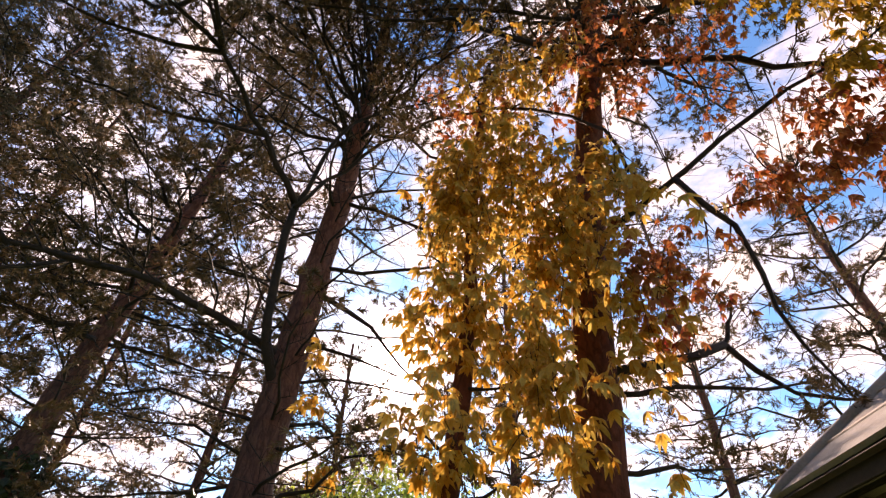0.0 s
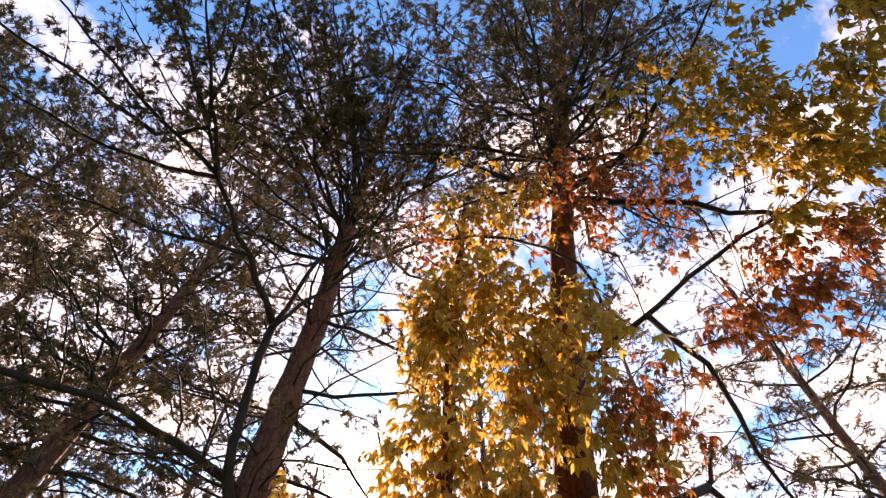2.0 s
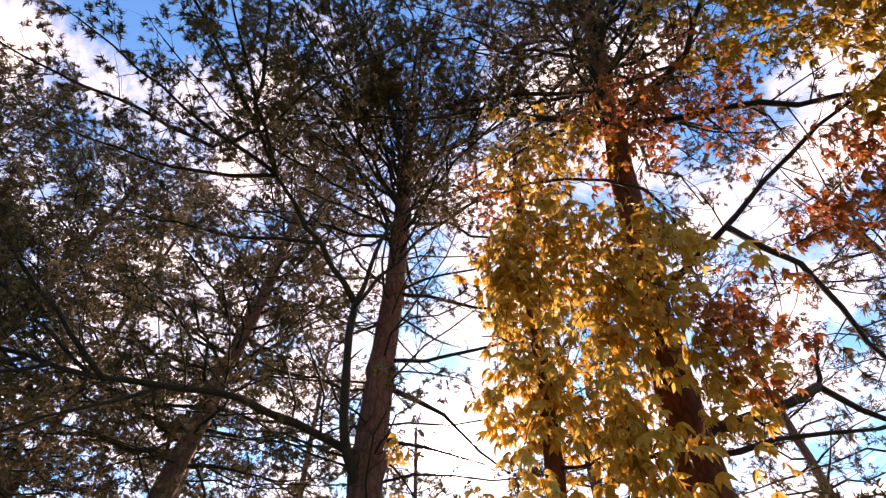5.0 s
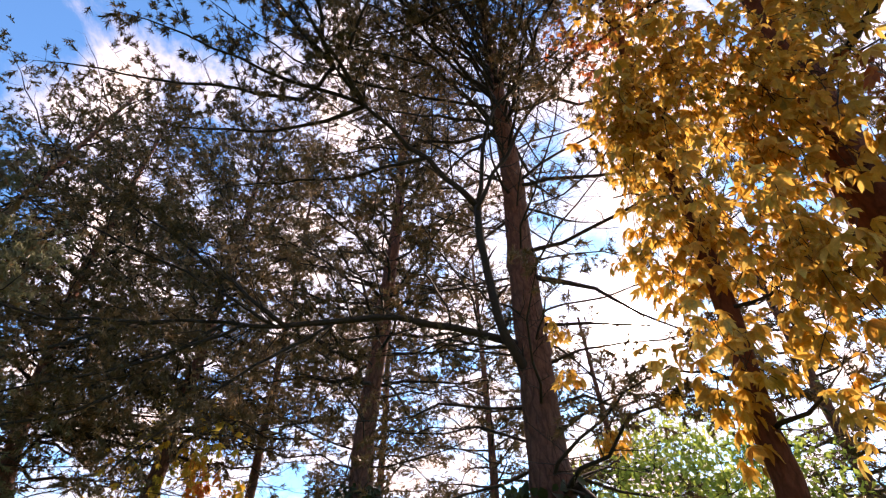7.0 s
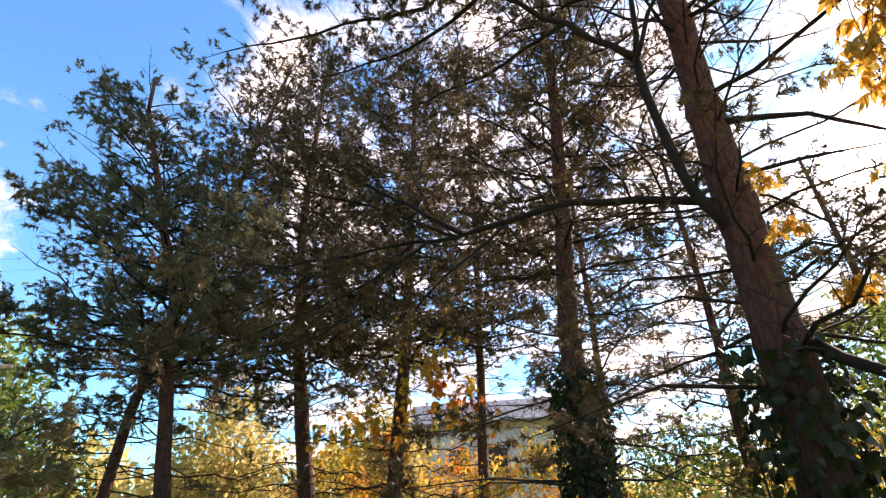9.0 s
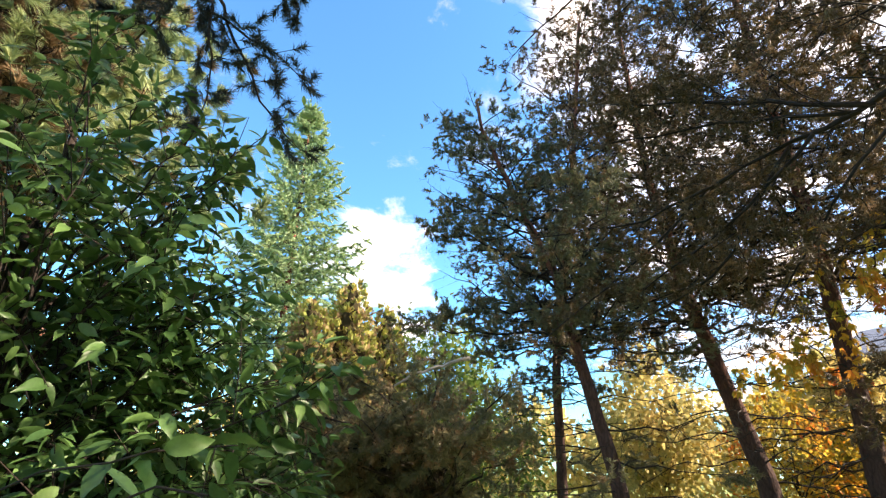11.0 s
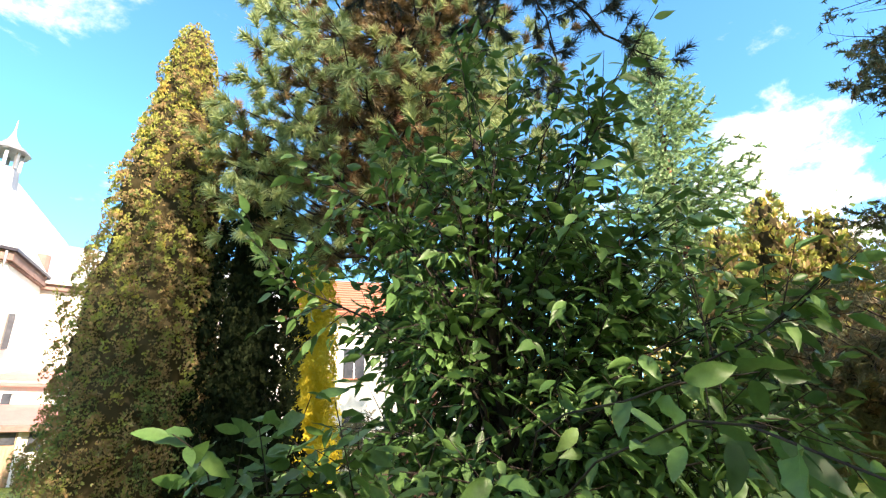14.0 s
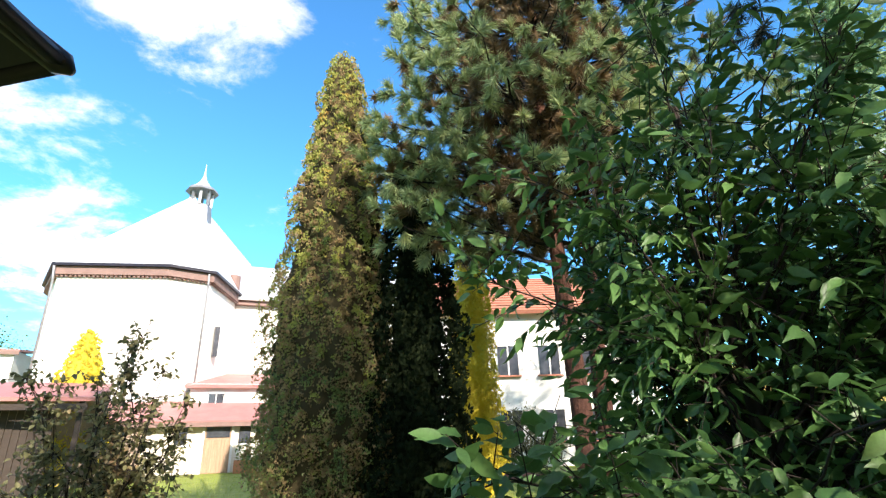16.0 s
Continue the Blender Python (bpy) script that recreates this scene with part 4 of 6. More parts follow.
grove_pine(41, "dark pine with many thin bare lower branches", [ground_at(-65.8, 15.4, -0.1), polar(-66.2, 0, 15.4), polar(-67.9, 9, 15.4), polar(-69.4, 17, 15.4), polar(-71, 30, 15.4), polar(-71, 47, 15.2)], 0.25, 0.05, (0.9, 6.2), (5.4, 17.4), lambda f: 4.6 - 2.7 * f, width=0.037, needle=0.12, brown=0.48, blades=12, step=0.55, thin=0.23, per=5, dead_density=1.2, dead_reach=3.5)
grove_pine(43, "broad pine with reddish sunlit trunk and blue-green crown", [ground_at(-78.2, 11, -0.1), polar(-78.8, 0, 11), polar(-80.8, 10, 11), polar(-82, 16, 11), polar(-82.8, 21, 11), polar(-86.5, 29, 11), polar(-91, 38, 11), polar(-91.6, 41, 11)], 0.17, 0.035, (0.9, 4.5), (4.1, 10.2), lambda f: 3.05 * (1 - 0.7 * f ** 1.6), M_NEEDLE_BLUE, 5, 1.0, 0.1, 0.023, 27, 0.14, 0.38, thin=0.18, dead_leafy=0.8)
grove_pine(47, "pine with dense hanging dark branches", [ground_at(-84.5, 14.5, -0.1), polar(-84, 10, 14.5), polar(-80, 30, 14), polar(-76, 47, 13.4)], 0.14, 0.05, (2.2, 6.0), (5.2, 15.4), lambda f: 3.9 - 2.0 * f, M_NEEDLE, 4, 0.7, 0.105, 0.032, 15, 0.4, 0.55, thin=0.22)
grove_pine(49, "slender pine beyond the pavilion with open crown", [ground_at(49, 9.5, -0.1), polar(48, 20, 9.4), polar(47, 45, 9.2)], 0.15, 0.04, (1.8, 3.0), (3.0, 10.5), lambda f: 3.2 - 1.6 * f, M_NEEDLE, 3, 0.7, 0.08, 0.015, 20, 0.1, 0.55)
for sd, az, d, top, lo, dens, lab in (
    (501, -24, 14.5, 13.0, 3.5, 1.0, "thin-crowned pine deeper in the grove"),
    (503, 9, 13.5, 15.5, 3.2, 0.6, "slender pine with hazy crown and dead lower twigs"),
    (505, 30, 15.0, 17.0, 3.0, 0.55, "thin-crowned pine beyond the garden pavilion"),
    (509, -11, 15.0, 10.0, 3.0, 0.95, "short pine with a thin backlit crown"),
    (513, -49, 16.0, 19.0, 7.0, 1.45, "tall dark pine with a full crown"),
    (515, -36, 19.0, 20.0, 3.5, 1.1, "pine with a dull brown-green crown deep in the grove"),
    (511, 60, 13.0, 12.0, 3.0, 0.55, "slender pine with an open hazy crown"),
):
    grove_pine(sd, lab, [ground_at(az, d, -0.1), ground_at(az + 0.5, d, top * 0.5), ground_at(az, d, top + 0.6)], 0.17, 0.04, (1.5, lo), (lo, top), lambda f: 3.3 - 1.9 * f, M_NEEDLE, 4, dens, 0.1, 0.025, 15, 0.2, 0.6, dead_density=1.3, thin=0.19, stem_run=1.5)


# ---- other trees ----
def low_pine():
    t = thing("spreading_pine", "low spreading pine with browned tips and a pale dead branch", "tree")
    c = Crown(53)
    base = ground_at(-97, 8.4, -0.1)
    trunk_part(t, [base, ground_at(-97, 8.2, 0.8), ground_at(-96, 8.0, 1.8)], 0.11, 0.05, c.rng)
    for k in range(46):
        a, d = c.rng.uniform(-114, -88), c.rng.uniform(5.8, 8.6)
        e = c.rng.uniform(-3, 14 - 0.55 * abs(a + 98))
        z0 = c.rng.uniform(0.5, 1.7)
        b = along([base, ground_at(-97, 8.2, 0.8), ground_at(-96, 8.0, 1.8)], z0)
        c.limb(bent(b, polar(a, e, d), 0.15, 8, c.rng, 0.03), 0.028, 0.006, 0.15, 1.0, reach=0.3)
    c.finish(t, 0.11, 52, 0.013, M_NEEDLE_BLUE, brown=0.26, thin=0.17, stem=1.8, spread=(0.4, 1.1))
    rng = np.random.default_rng(5)
    raw_part("dead_branch", *tube(bent(polar(-101, 9, 5.7), polar(-92.6, 12, 5.9), 0.06, 9, rng, 0.03), np.linspace(0.012, 0.024, 9), 6), M_DEADWOOD, t, "pale bare dead branch", True)


def black_pine():
    t = thing("black_pine", "black pine with long sunlit needles and reddish branches", "tree")
    c = Crown(59)
    stem = [ground_at(-146.2, 9.8, -0.1), polar(-146.3, 3.5, 9.8), polar(-147.5, 25, 9.8), polar(-147, 45, 9.8), polar(-147, 53, 9.8)]
    trunk_part(t, stem, 0.2, 0.06, c.rng, M_BARK_SHADED)
    stem2 = [ground_at(-143.9, 10.2, -0.1), polar(-144.0, 4, 10.2), polar(-143, 30, 10.2), polar(-142, 48, 10.2)]
    trunk_part(t, stem2, 0.19, 0.05, c.rng, M_BARK_SHADED)
    k = dict(sub_step=0.42, twig_len=0.42)
    whorls(c, stem, 5.0, 14.2, 0.55, lambda f: 3.3 - 1.8 * f * f, lambda f: 0.15 + 0.3 * f, 0.05, 0.12, 5, 0.75, **k)
    whorls(c, stem2, 6.0, 13.0, 0.6, lambda f: 2.7 - 1.4 * f, lambda f: 0.15 + 0.3 * f, 0.05, 0.12, 4, 0.7, **k)
    for a, e, d, z in ((-165, 29, 8.9, 5.8), (-165.8, 31, 9.2, 6.3), (-164.5, 21.5, 8.8, 4.9), (-164, 20, 9.0, 4.6), (-160, 24, 9.0, 5.0), (-165, 36, 9.2, 7.2), (-164, 43, 9.4, 8.5), (-166, 27, 8.7, 5.6), (-162, 28, 8.8, 5.6), (-159, 33, 8.8, 6.4), (-163, 24, 8.6, 5.2), (-161, 38, 9.0, 7.0), (-155, 28, 8.6, 5.6), (-155, 36, 8.6, 6.6), (-167.5, 30.5, 8.4, 5.9), (-166.5, 33, 8.6, 6.4), (-163, 41, 9.0, 8.0), (-150, 40, 8.4, 7.2), (-146, 34, 8.2, 6.4), (-150, 32, 8.2, 6.0), (-142, 38, 8.4, 7.0)):
        c.limb(bent(along(stem, z), polar(a, e, d), 0.1, 8, c.rng, 0.02), 0.05, 0.012, 0.3, 1.3, **k)
    for a, e, d, z in ((-121, 27, 8.5, 5.8), (-124, 31, 8.6, 6.3), (-129, 34, 8.6, 6.8)):
        c.limb(bent(along(stem2, z), polar(a, e, d), 0.1, 8, c.rng, 0.02), 0.045, 0.012, 0.45, 1.0, **k)
    c.finish(t, 0.25, 92, 0.026, M_NEEDLE_LONG, brown=0.16, spread=(0.2, 1.2), stem=0.5, thin=0.42, heart=(stem, 2.0), pad=0)


def overhanging_twig():
    """End of a pine branch that hangs into the view from above."""
    t = thing("pine_branch", "pine branch end hanging from the tree above, needles coloured silhouette-dark", "branch")
    c = Crown(61)
    top = polar(-129, 58, 3.2)
    k = dict(reach=0.22, twig_len=0.17, sub_step=0.13)
    for pts, r in (
        ([top, polar(-127.6, 44.5, 3.3), polar(-125.6, 37, 3.4)], 0.014),
        ([polar(-128, 47, 3.3), polar(-121, 40.5, 3.4), polar(-116, 35.5, 3.5)], 0.01),
        ([polar(-127.8, 45, 3.3), polar(-121.5, 44, 3.3), polar(-117, 42.5, 3.4)], 0.009),
        ([polar(-128.4, 49, 3.25), polar(-133, 43, 3.3), polar(-134.5, 40, 3.4)], 0.009),
        ([top, polar(-121, 54, 3.2), polar(-118, 49.5, 3.3)], 0.009),
        ([top, polar(-140, 52, 3.3), polar(-149, 46, 3.5)], 0.011),
    ):
        c.limb(smooth_path(pts, c.rng, 0.15), r * 1.5, 0.006, 0.2, 1.2, **k)
    far = ground_at(-129, 5.2, 13.0)
    c.limbs.append((bent(far, top, 0.3, 8, c.rng, 0.02), np.linspace(0.05, 0.016, 8)))
    c.finish(t, 0.09, 80, 0.007, M_NEEDLE_SILHOUETTE, M_TWIG, stem=1.2, thin=0.06, pad=0)


def spruce(name, label, base, height, radius, seed, mat, density=1.0, z_low=0.4):
    t = thing(name, label, "tree")
    rng = np.random.default_rng(seed)
    b = np.array(tuple(base))
    raw_part("trunk", *tube([b, b + [0, 0, height * 0.5], b + [0, 0, height]], [0.012 * height, 0.007 * height, 0.01], 8), M_BARK, t, smooth=True)
    segs, pos, way = [], [], []
    z = z_low * height
    while z < height - 0.15:
        f = z / height
        ln = radius * (1 - f) ** 0.85 / (1 - z_low) ** 0.85
        for k in range(9):
            a = rng.uniform(0, 6.283)
            q = b + [0, 0, z + rng.uniform(-0.15, 0.15)]
            d = np.array([math.sin(a), math.cos(a), -0.1 + 0.75 * f ** 3])
            l2 = ln * rng.uniform(0.6, 1.2)
            m = max(3, int(l2 / 0.4))
            for i in range(m):
                e = q + d * l2 / m
                segs.append((*q, *e, 0.02 * (1 - i / m) + 0.005, 0.02 * (1 - (i + 1) / m) + 0.004))
                d = unit(d + [0, 0, 0.06])
                for s in (-1, 1, 0):
                    side = np.array([math.cos(a) * s, -math.sin(a) * s, 0])
                    w = unit(d * 0.8 + side * 0.8 + [0, 0, rng.uniform(-1.0, 0.5)])
                    for _ in range(max(1, int(density))):
                        sl = rng.uniform(0.2, 0.55) * (1.1 - 0.6 * i / m)
                        pos.append(e + w * sl)
                        way.append(w)
                        pos.append(e + w * sl * 0.45)
                        way.append(w)
                q = e
        z += 0.26 * height / 12
    raw_part("branch_tangle", *twig_mesh(segs), M_TWIG, t, kind="stuff")
    raw_part("needle_crown", *needle_mesh(np.array(pos), np.array(way), 0.2, 11, 0.08, rng, (0.15, 0.7), 1.6), mat, t, kind="stuff")


def thuja(label, base, height, radius, seed, mat, count, size=0.16, squat=0.75, lean=(0, 0), lumps=0.22, name="thuja_tree", heart=None, core_size=0.64, knob=16, lump=0.0):
    """Dense column of flat upright sprays over an added core, shade-dark by default."""
    t = thing(name, label, "tree")
    rng = np.random.default_rng(seed)
    b = np.array(tuple(base))

    def rad(f, a):
        prof = radius * np.power(np.clip(1 - f, 0, 1), squat) * (0.72 + 0.28 * np.clip(f / 0.12, 0, 1))
        lump = np.array([noise.noise((2.2 * math.cos(x), 2.2 * math.sin(x), g * height * 0.75 + seed)) for x, g in zip(a, f)])
        return prof * (1 + lumps * lump) + 0.04

    raw_part("trunk", *tube([b, b + [lean[0] * 0.5, lean[1] * 0.5, height * 0.5], b + [lean[0], lean[1], height * 0.92]], [radius * 0.1 + 0.02, radius * 0.06 + 0.01, 0.01], 8), M_TWIG, t, smooth=True)
    # added solid core plugs the gaps; its default colour stands for crevice shade
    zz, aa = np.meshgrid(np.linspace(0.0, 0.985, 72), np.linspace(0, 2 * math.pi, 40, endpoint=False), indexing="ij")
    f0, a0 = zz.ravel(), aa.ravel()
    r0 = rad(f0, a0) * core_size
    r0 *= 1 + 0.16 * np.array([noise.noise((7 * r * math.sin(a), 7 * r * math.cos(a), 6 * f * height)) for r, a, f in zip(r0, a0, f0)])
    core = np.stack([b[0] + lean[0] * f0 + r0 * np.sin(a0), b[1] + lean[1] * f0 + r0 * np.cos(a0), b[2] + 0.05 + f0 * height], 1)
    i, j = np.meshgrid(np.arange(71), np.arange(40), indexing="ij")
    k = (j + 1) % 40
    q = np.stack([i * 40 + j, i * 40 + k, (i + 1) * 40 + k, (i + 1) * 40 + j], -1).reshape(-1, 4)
    raw_part("inner_foliage", core, np.concatenate([q[:, [0, 1, 2]], q[:, [0, 2, 3]]]), heart or M_THUJA_CORE_SHADE, t)
    # sprays grow in knobbly clusters that stand out from the column
    m = max(40, count // knob)
    order = (np.arange(m) + rng.uniform(0, 1, m)) / m
    cf = 1 - (1 - order) ** (1 / (1 + squat))
    ca = (np.arange(m) * 2.39996 + rng.normal(0, 0.12, m)) % (2 * math.pi)
    cr = rad(cf, ca) * rng.uniform(0.76, 1.0, m)
    cout = np.stack([np.sin(ca), np.cos(ca), np.zeros(m)], 1)
    cp = np.stack([b[0] + lean[0] * cf, b[1] + lean[1] * cf, b[2] + cf * height], 1) + cout * cr[:, None]
    cs = rng.uniform(0.6, 1.5, m) * (lump or 0.095 + size * 0.8) * np.clip(cr / radius, 0.55, 1.0)
    idx = rng.integers(0, m, count)
    ball = unit(rng.normal(0, 1, (count, 3)) + cout[idx] * 0.9 + [0, 0, 0.5])
    p = cp[idx] + ball * cs[idx][:, None] * np.array([1, 1, 1.25]) * rng.uniform(0.78, 1.0, (count, 1))
    out = unit(ball + cout[idx] * 0.4)
    up = unit(out * rng.uniform(0.3, 1.0, (count, 1)) + np.array([0, 0, 1.0]) * rng.uniform(0.3, 1.0, (count, 1)) + rng.normal(0, 0.25, (count, 3)))
    nrm = unit(ball + rng.normal(0, 0.35, (count, 3)))
    nrm = unit(nrm - up * np.sum(nrm * up, 1, keepdims=True))
    side = np.cross(up, nrm)
    ps, ws, ns, ls = [], [], [], []
    for ang, ln in ((0.3, 1.0), (-0.5, 0.85)):
        w = up * math.cos(ang) + side * math.sin(ang)
        ps.append(p)
        ws.append(w + rng.normal(0, 0.12, w.shape))
        ns.append(nrm + rng.normal(0, 0.3, w.shape))
        ls.append(size * ln * rng.uniform(0.7, 1.2, count))
    ls = np.concatenate(ls)
    raw_part("spray_foliage", *diamond_mesh(np.concatenate(ps), np.concatenate(ws), np.concatenate(ns), ls, ls * 0.5, 0.2), mat, t, kind="stuff")


low_pine()
black_pine()
overhanging_twig()
spruce("spruce_tree", "tall pale green spruce with a thin pointed top", ground_at(-115.2, 24, 0), 20.9, 5.0, 67, M_SPRUCE, 1.0, 0.25)
thuja("tall thuja cone, green turning yellow and brown", ground_at(-172.3, 10.6, 0), 10.35, 1.5, 71, M_THUJA, 80000, 0.053, 0.55, (0.1, 0), 0.26, knob=44, core_size=0.8, lump=0.16)
thuja("green thuja with its neighbour's shade put into its dark colour", ground_at(-163.6, 10.2, 0), 7.3, 1.08, 73, M_THUJA_SHADED, 15000, 0.11, 0.45, heart=M_THUJA_SHADED, core_size=0.5)
thuja("slim golden yellow thuja column", ground_at(-156.8, 14.5, 0), 6.9, 0.7, 79, M_THUJA_GOLD, 12000, 0.085, 0.3, lumps=0.08, heart=M_THUJA_GOLD, core_size=0.7)
thuja("yellow-green thuja with orange tips", ground_at(-107.6, 19, 0), 8.7, 1.7, 83, M_THUJA, 4500, 0.26, 0.6)
thuja("yellow-green thuja beside a taller one", ground_at(-103.4, 20, 0), 7.9, 1.4, 89, M_THUJA, 3600, 0.28, 0.6)
thuja("bushy thuja behind the shrubs", ground_at(-112.0, 18, 0), 7.4, 1.5, 97, M_THUJA, 3600, 0.28, 0.6)
thuja("small round golden thuja before the church", ground_at(165.4, 24.9, 0), 5.75, 1.42, 101, M_THUJA_GOLD, 7500, 0.12, 0.7, name="golden_thuja", heart=M_THUJA_GOLD, core_size=0.82)


def spread_leaves(rng, centre, radii, n, size, down=0.3):
    """Leaf places in a loose ellipsoid, in clumps with gaps."""
    k = max(4, n // 60)
    cl = rng.normal(0, 1, (k, 3))
    cl = unit(cl) * rng.uniform(0.25, 1.0, (k, 1)) ** 0.5
    idx = rng.integers(0, k, n)
    p = cl[idx] + rng.normal(0, 0.17, (n, 3))
    p = np.array(tuple(centre)) + p * np.array(radii)
    w = unit(rng.normal(0, 1, (n, 3)) + np.array([0, 0, -down]))
    nn = unit(rng.normal(0, 0.6, (n, 3)) + np.array([0, 0, 1.0]))
    ln = size * rng.uniform(0.6, 1.25, n)
    return p, w, nn, ln, np.array(tuple(centre)) + cl * np.array(radii)


def leafy_tree(name, label, base, centre, radii, n, size, mat, seed, ratio=0.55, stem=0.06, category="tree"):
    t = thing(name, label, category)
    rng = np.random.default_rng(seed)
    p, w, nn, ln, cl = spread_leaves(rng, centre, radii, n, size)
    b, c = np.array(tuple(base)), np.array(tuple(centre))
    mid = b + (c - b) * 0.6
    raw_part("trunk", *tube(bent(b, mid, 0, 6, rng, 0.02), np.linspace(stem, stem * 0.6, 6), 8), M_TWIG, t, smooth=True)
    for q in cl[: 14]:
        raw_part("limb", *tube(bent(b + (mid - b) * rng.uniform(0.55, 1), q, 0.1, 6, rng, 0.04), np.linspace(stem * 0.5, 0.006, 6), 5), M_TWIG, t, smooth=True)
    near = cl[rng.integers(0, len(cl), len(cl) * 5)]
    ends = near + rng.normal(0, 0.22, near.shape) * np.array(radii)
    raw_part("twig_tangle", *twig_mesh(np.concatenate([near, ends, np.full((len(near), 1), 0.007), np.full((len(near), 1), 0.002)], 1)), M_TWIG, t, kind="stuff")
    raw_part("leaf_crown", *diamond_mesh(p, w, nn, ln, ln * ratio), mat, t, kind="stuff")
    return t


leafy_tree("green_tree", "leafy green tree lit from behind", ground_at(-4.5, 12, 0), ground_at(-4, 12, 3.6), (2.6, 1.6, 2.1), 10000, 0.15, M_BACKLIT_LEAF, 107)
for az, d, z, rx, rz, n, mat, sd, lab in (
    (-64, 18.0, 2.1, 2.2, 1.9, 4200, M_AUTUMN, 109, "shrub with red, orange and yellow autumn leaves"),
    (-52, 17.5, 2.0, 1.8, 1.9, 3200, M_AUTUMN, 113, "bright yellow and red autumn shrub"),
    (-44, 14.5, 1.8, 2.4, 1.8, 4200, M_AUTUMN, 127, "low yellowing shrub under the pines"),
    (-15, 14.0, 1.8, 2.2, 1.9, 3600, M_AUTUMN, 131, "autumn shrub with reddish leaves"),
    (-92, 16.0, 2.0, 3.0, 2.0, 4200, M_GREENLEAF, 139, "yellow-green shrub beyond the pines"),
    (-28, 15.0, 2.0, 2.6, 2.0, 4200, M_GREENLEAF, 149, "green shrub under the pines"),
):
    leafy_tree("shrub", lab, ground_at(az, d, 0), ground_at(az, d, z), (rx, rx * 0.7, rz), n, 0.15, mat, sd, 0.6, 0.04, "shrub")
for az, d, z, rx, rz, mat, sd, lab in (
    (-97, 22, 4.4, 3.2, 3.6, M_GREENLEAF, 211, "yellowing broadleaf tree beyond the low pine"),
    (-75, 23, 3.8, 2.6, 3.0, M_SUNPALE_LEAF, 227, "yellowing tree behind the pine trunks, leaf colour paled for sunlight"),
    (-60, 21, 2.9, 2.4, 2.4, M_SUNPALE_LEAF, 229, "small yellow tree behind the dark pines, leaf colour paled for sunlight"),
):
    leafy_tree("broadleaf_tree", lab, ground_at(az, d, 0), ground_at(az, d, z), (rx, rx * 0.8, rz), 6500, 0.27, mat, sd, 0.65, 0.09)
leafy_tree("far_tree", "yellow-green tree beyond the outbuilding", ground_at(157.5, 52, 0), ground_at(157.5, 52, 7.0), (3.4, 2.6, 2.8), 4000, 0.2, M_GREENLEAF, 233, 0.65, 0.12)
for az, d, z, sd in ((-153.6, 19.5, 1.0, 241), (-151.4, 20.2, 1.2, 251), (-149.5, 19.8, 1.0, 257)):
    leafy_tree("garden_shrub", "low grey-green garden shrub before the white house", ground_at(az, d, 0), ground_at(az, d, z), (0.8, 0.6, z * 0.9), 1500, 0.16, M_NEEDLE_BLUE, sd, 0.3, 0.02, "shrub")


# ---- creeper ----
def creeper(label, spots, seed, mat, size=0.085):
    """Hanging curtains of creeper: thin stems with five-fingered leaves. spots: centre, radii, leaves."""
    t = thing("creeper", label, "climbing plant")
    rng = np.random.default_rng(seed)
    P, W, NN, LN, segs = [], [], [], [], []
    for centre, radii, count in spots:
        c, rr = np.array(tuple(centre)), np.array(radii)
        strands = max(1, count // 20)
        for _ in range(strands):
            top = c + rr * np.array([rng.uniform(-1, 1), rng.uniform(-1, 1), rng.uniform(0.1, 1.0)])
            ln = rr[2] * rng.uniform(0.5, 1.3)
            pts = [top]
            d = np.array([0, 0, -1.0])
            m = max(4, int(ln / 0.16))
            for _ in range(m):
                d = unit(d + rng.normal(0, 0.22, 3) + [0, 0, -0.12])
                pts.append(pts[-1] + d * ln / m)
            for a, b in zip(pts[:-1], pts[1:]):
                segs.append((*a, *b, 0.003, 0.0026))
            for _ in range(16):
                i = rng.integers(0, m)
                q = pts[i] + (pts[i + 1] - pts[i]) * rng.uniform()
                a = rng.uniform(0, 6.283)
                out = np.array([math.sin(a), math.cos(a), rng.uniform(-0.5, 0.3)])
                hub = q + out * rng.uniform(0.04, 0.12)
                segs.append((*q, *hub, 0.0016, 0.0012))
                nrm = unit(np.array([0, 0, 0.8]) + out * 0.7 + rng.normal(0, 0.35, 3))
                u, v = frames_of(nrm[None])
                turn = math.atan2(float(out @ v[0]), float(out @ u[0]))
                s = size * rng.uniform(0.65, 1.25)
                for ang, l in ((0, 1.0), (0.75, 0.9), (-0.75, 0.9), (1.5, 0.65), (-1.5, 0.65)):
                    w = u[0] * math.cos(turn + ang) + v[0] * math.sin(turn + ang) + [0, 0, -0.5]
                    P.append(hub)
                    W.append(w + rng.normal(0, 0.12, 3))
                    NN.append(nrm + rng.normal(0, 0.25, 3))
                    LN.append(s * l)
    LN = np.array(LN)
    raw_part("stem_tangle", *twig_mesh(segs), M_TWIG, t, kind="stuff")
    P, W, NN = np.array(P), np.array(W), np.array(NN)
    order = np.argsort(np.hypot(P[:, 0], P[:, 1]))
    one, rest = order[:280], order[280:]
    if len(rest) > 400:
        leaf_parts(t, P[one], W[one], NN[one], LN[one], 0.37, mat, 0.25, 0.12)
    else:
        rest = order
    raw_part("foliage", *blade_mesh(P[rest], W[rest], NN[rest], LN[rest], LN[rest] * 0.37, 0.25, 0.12), mat, t, kind="stuff")


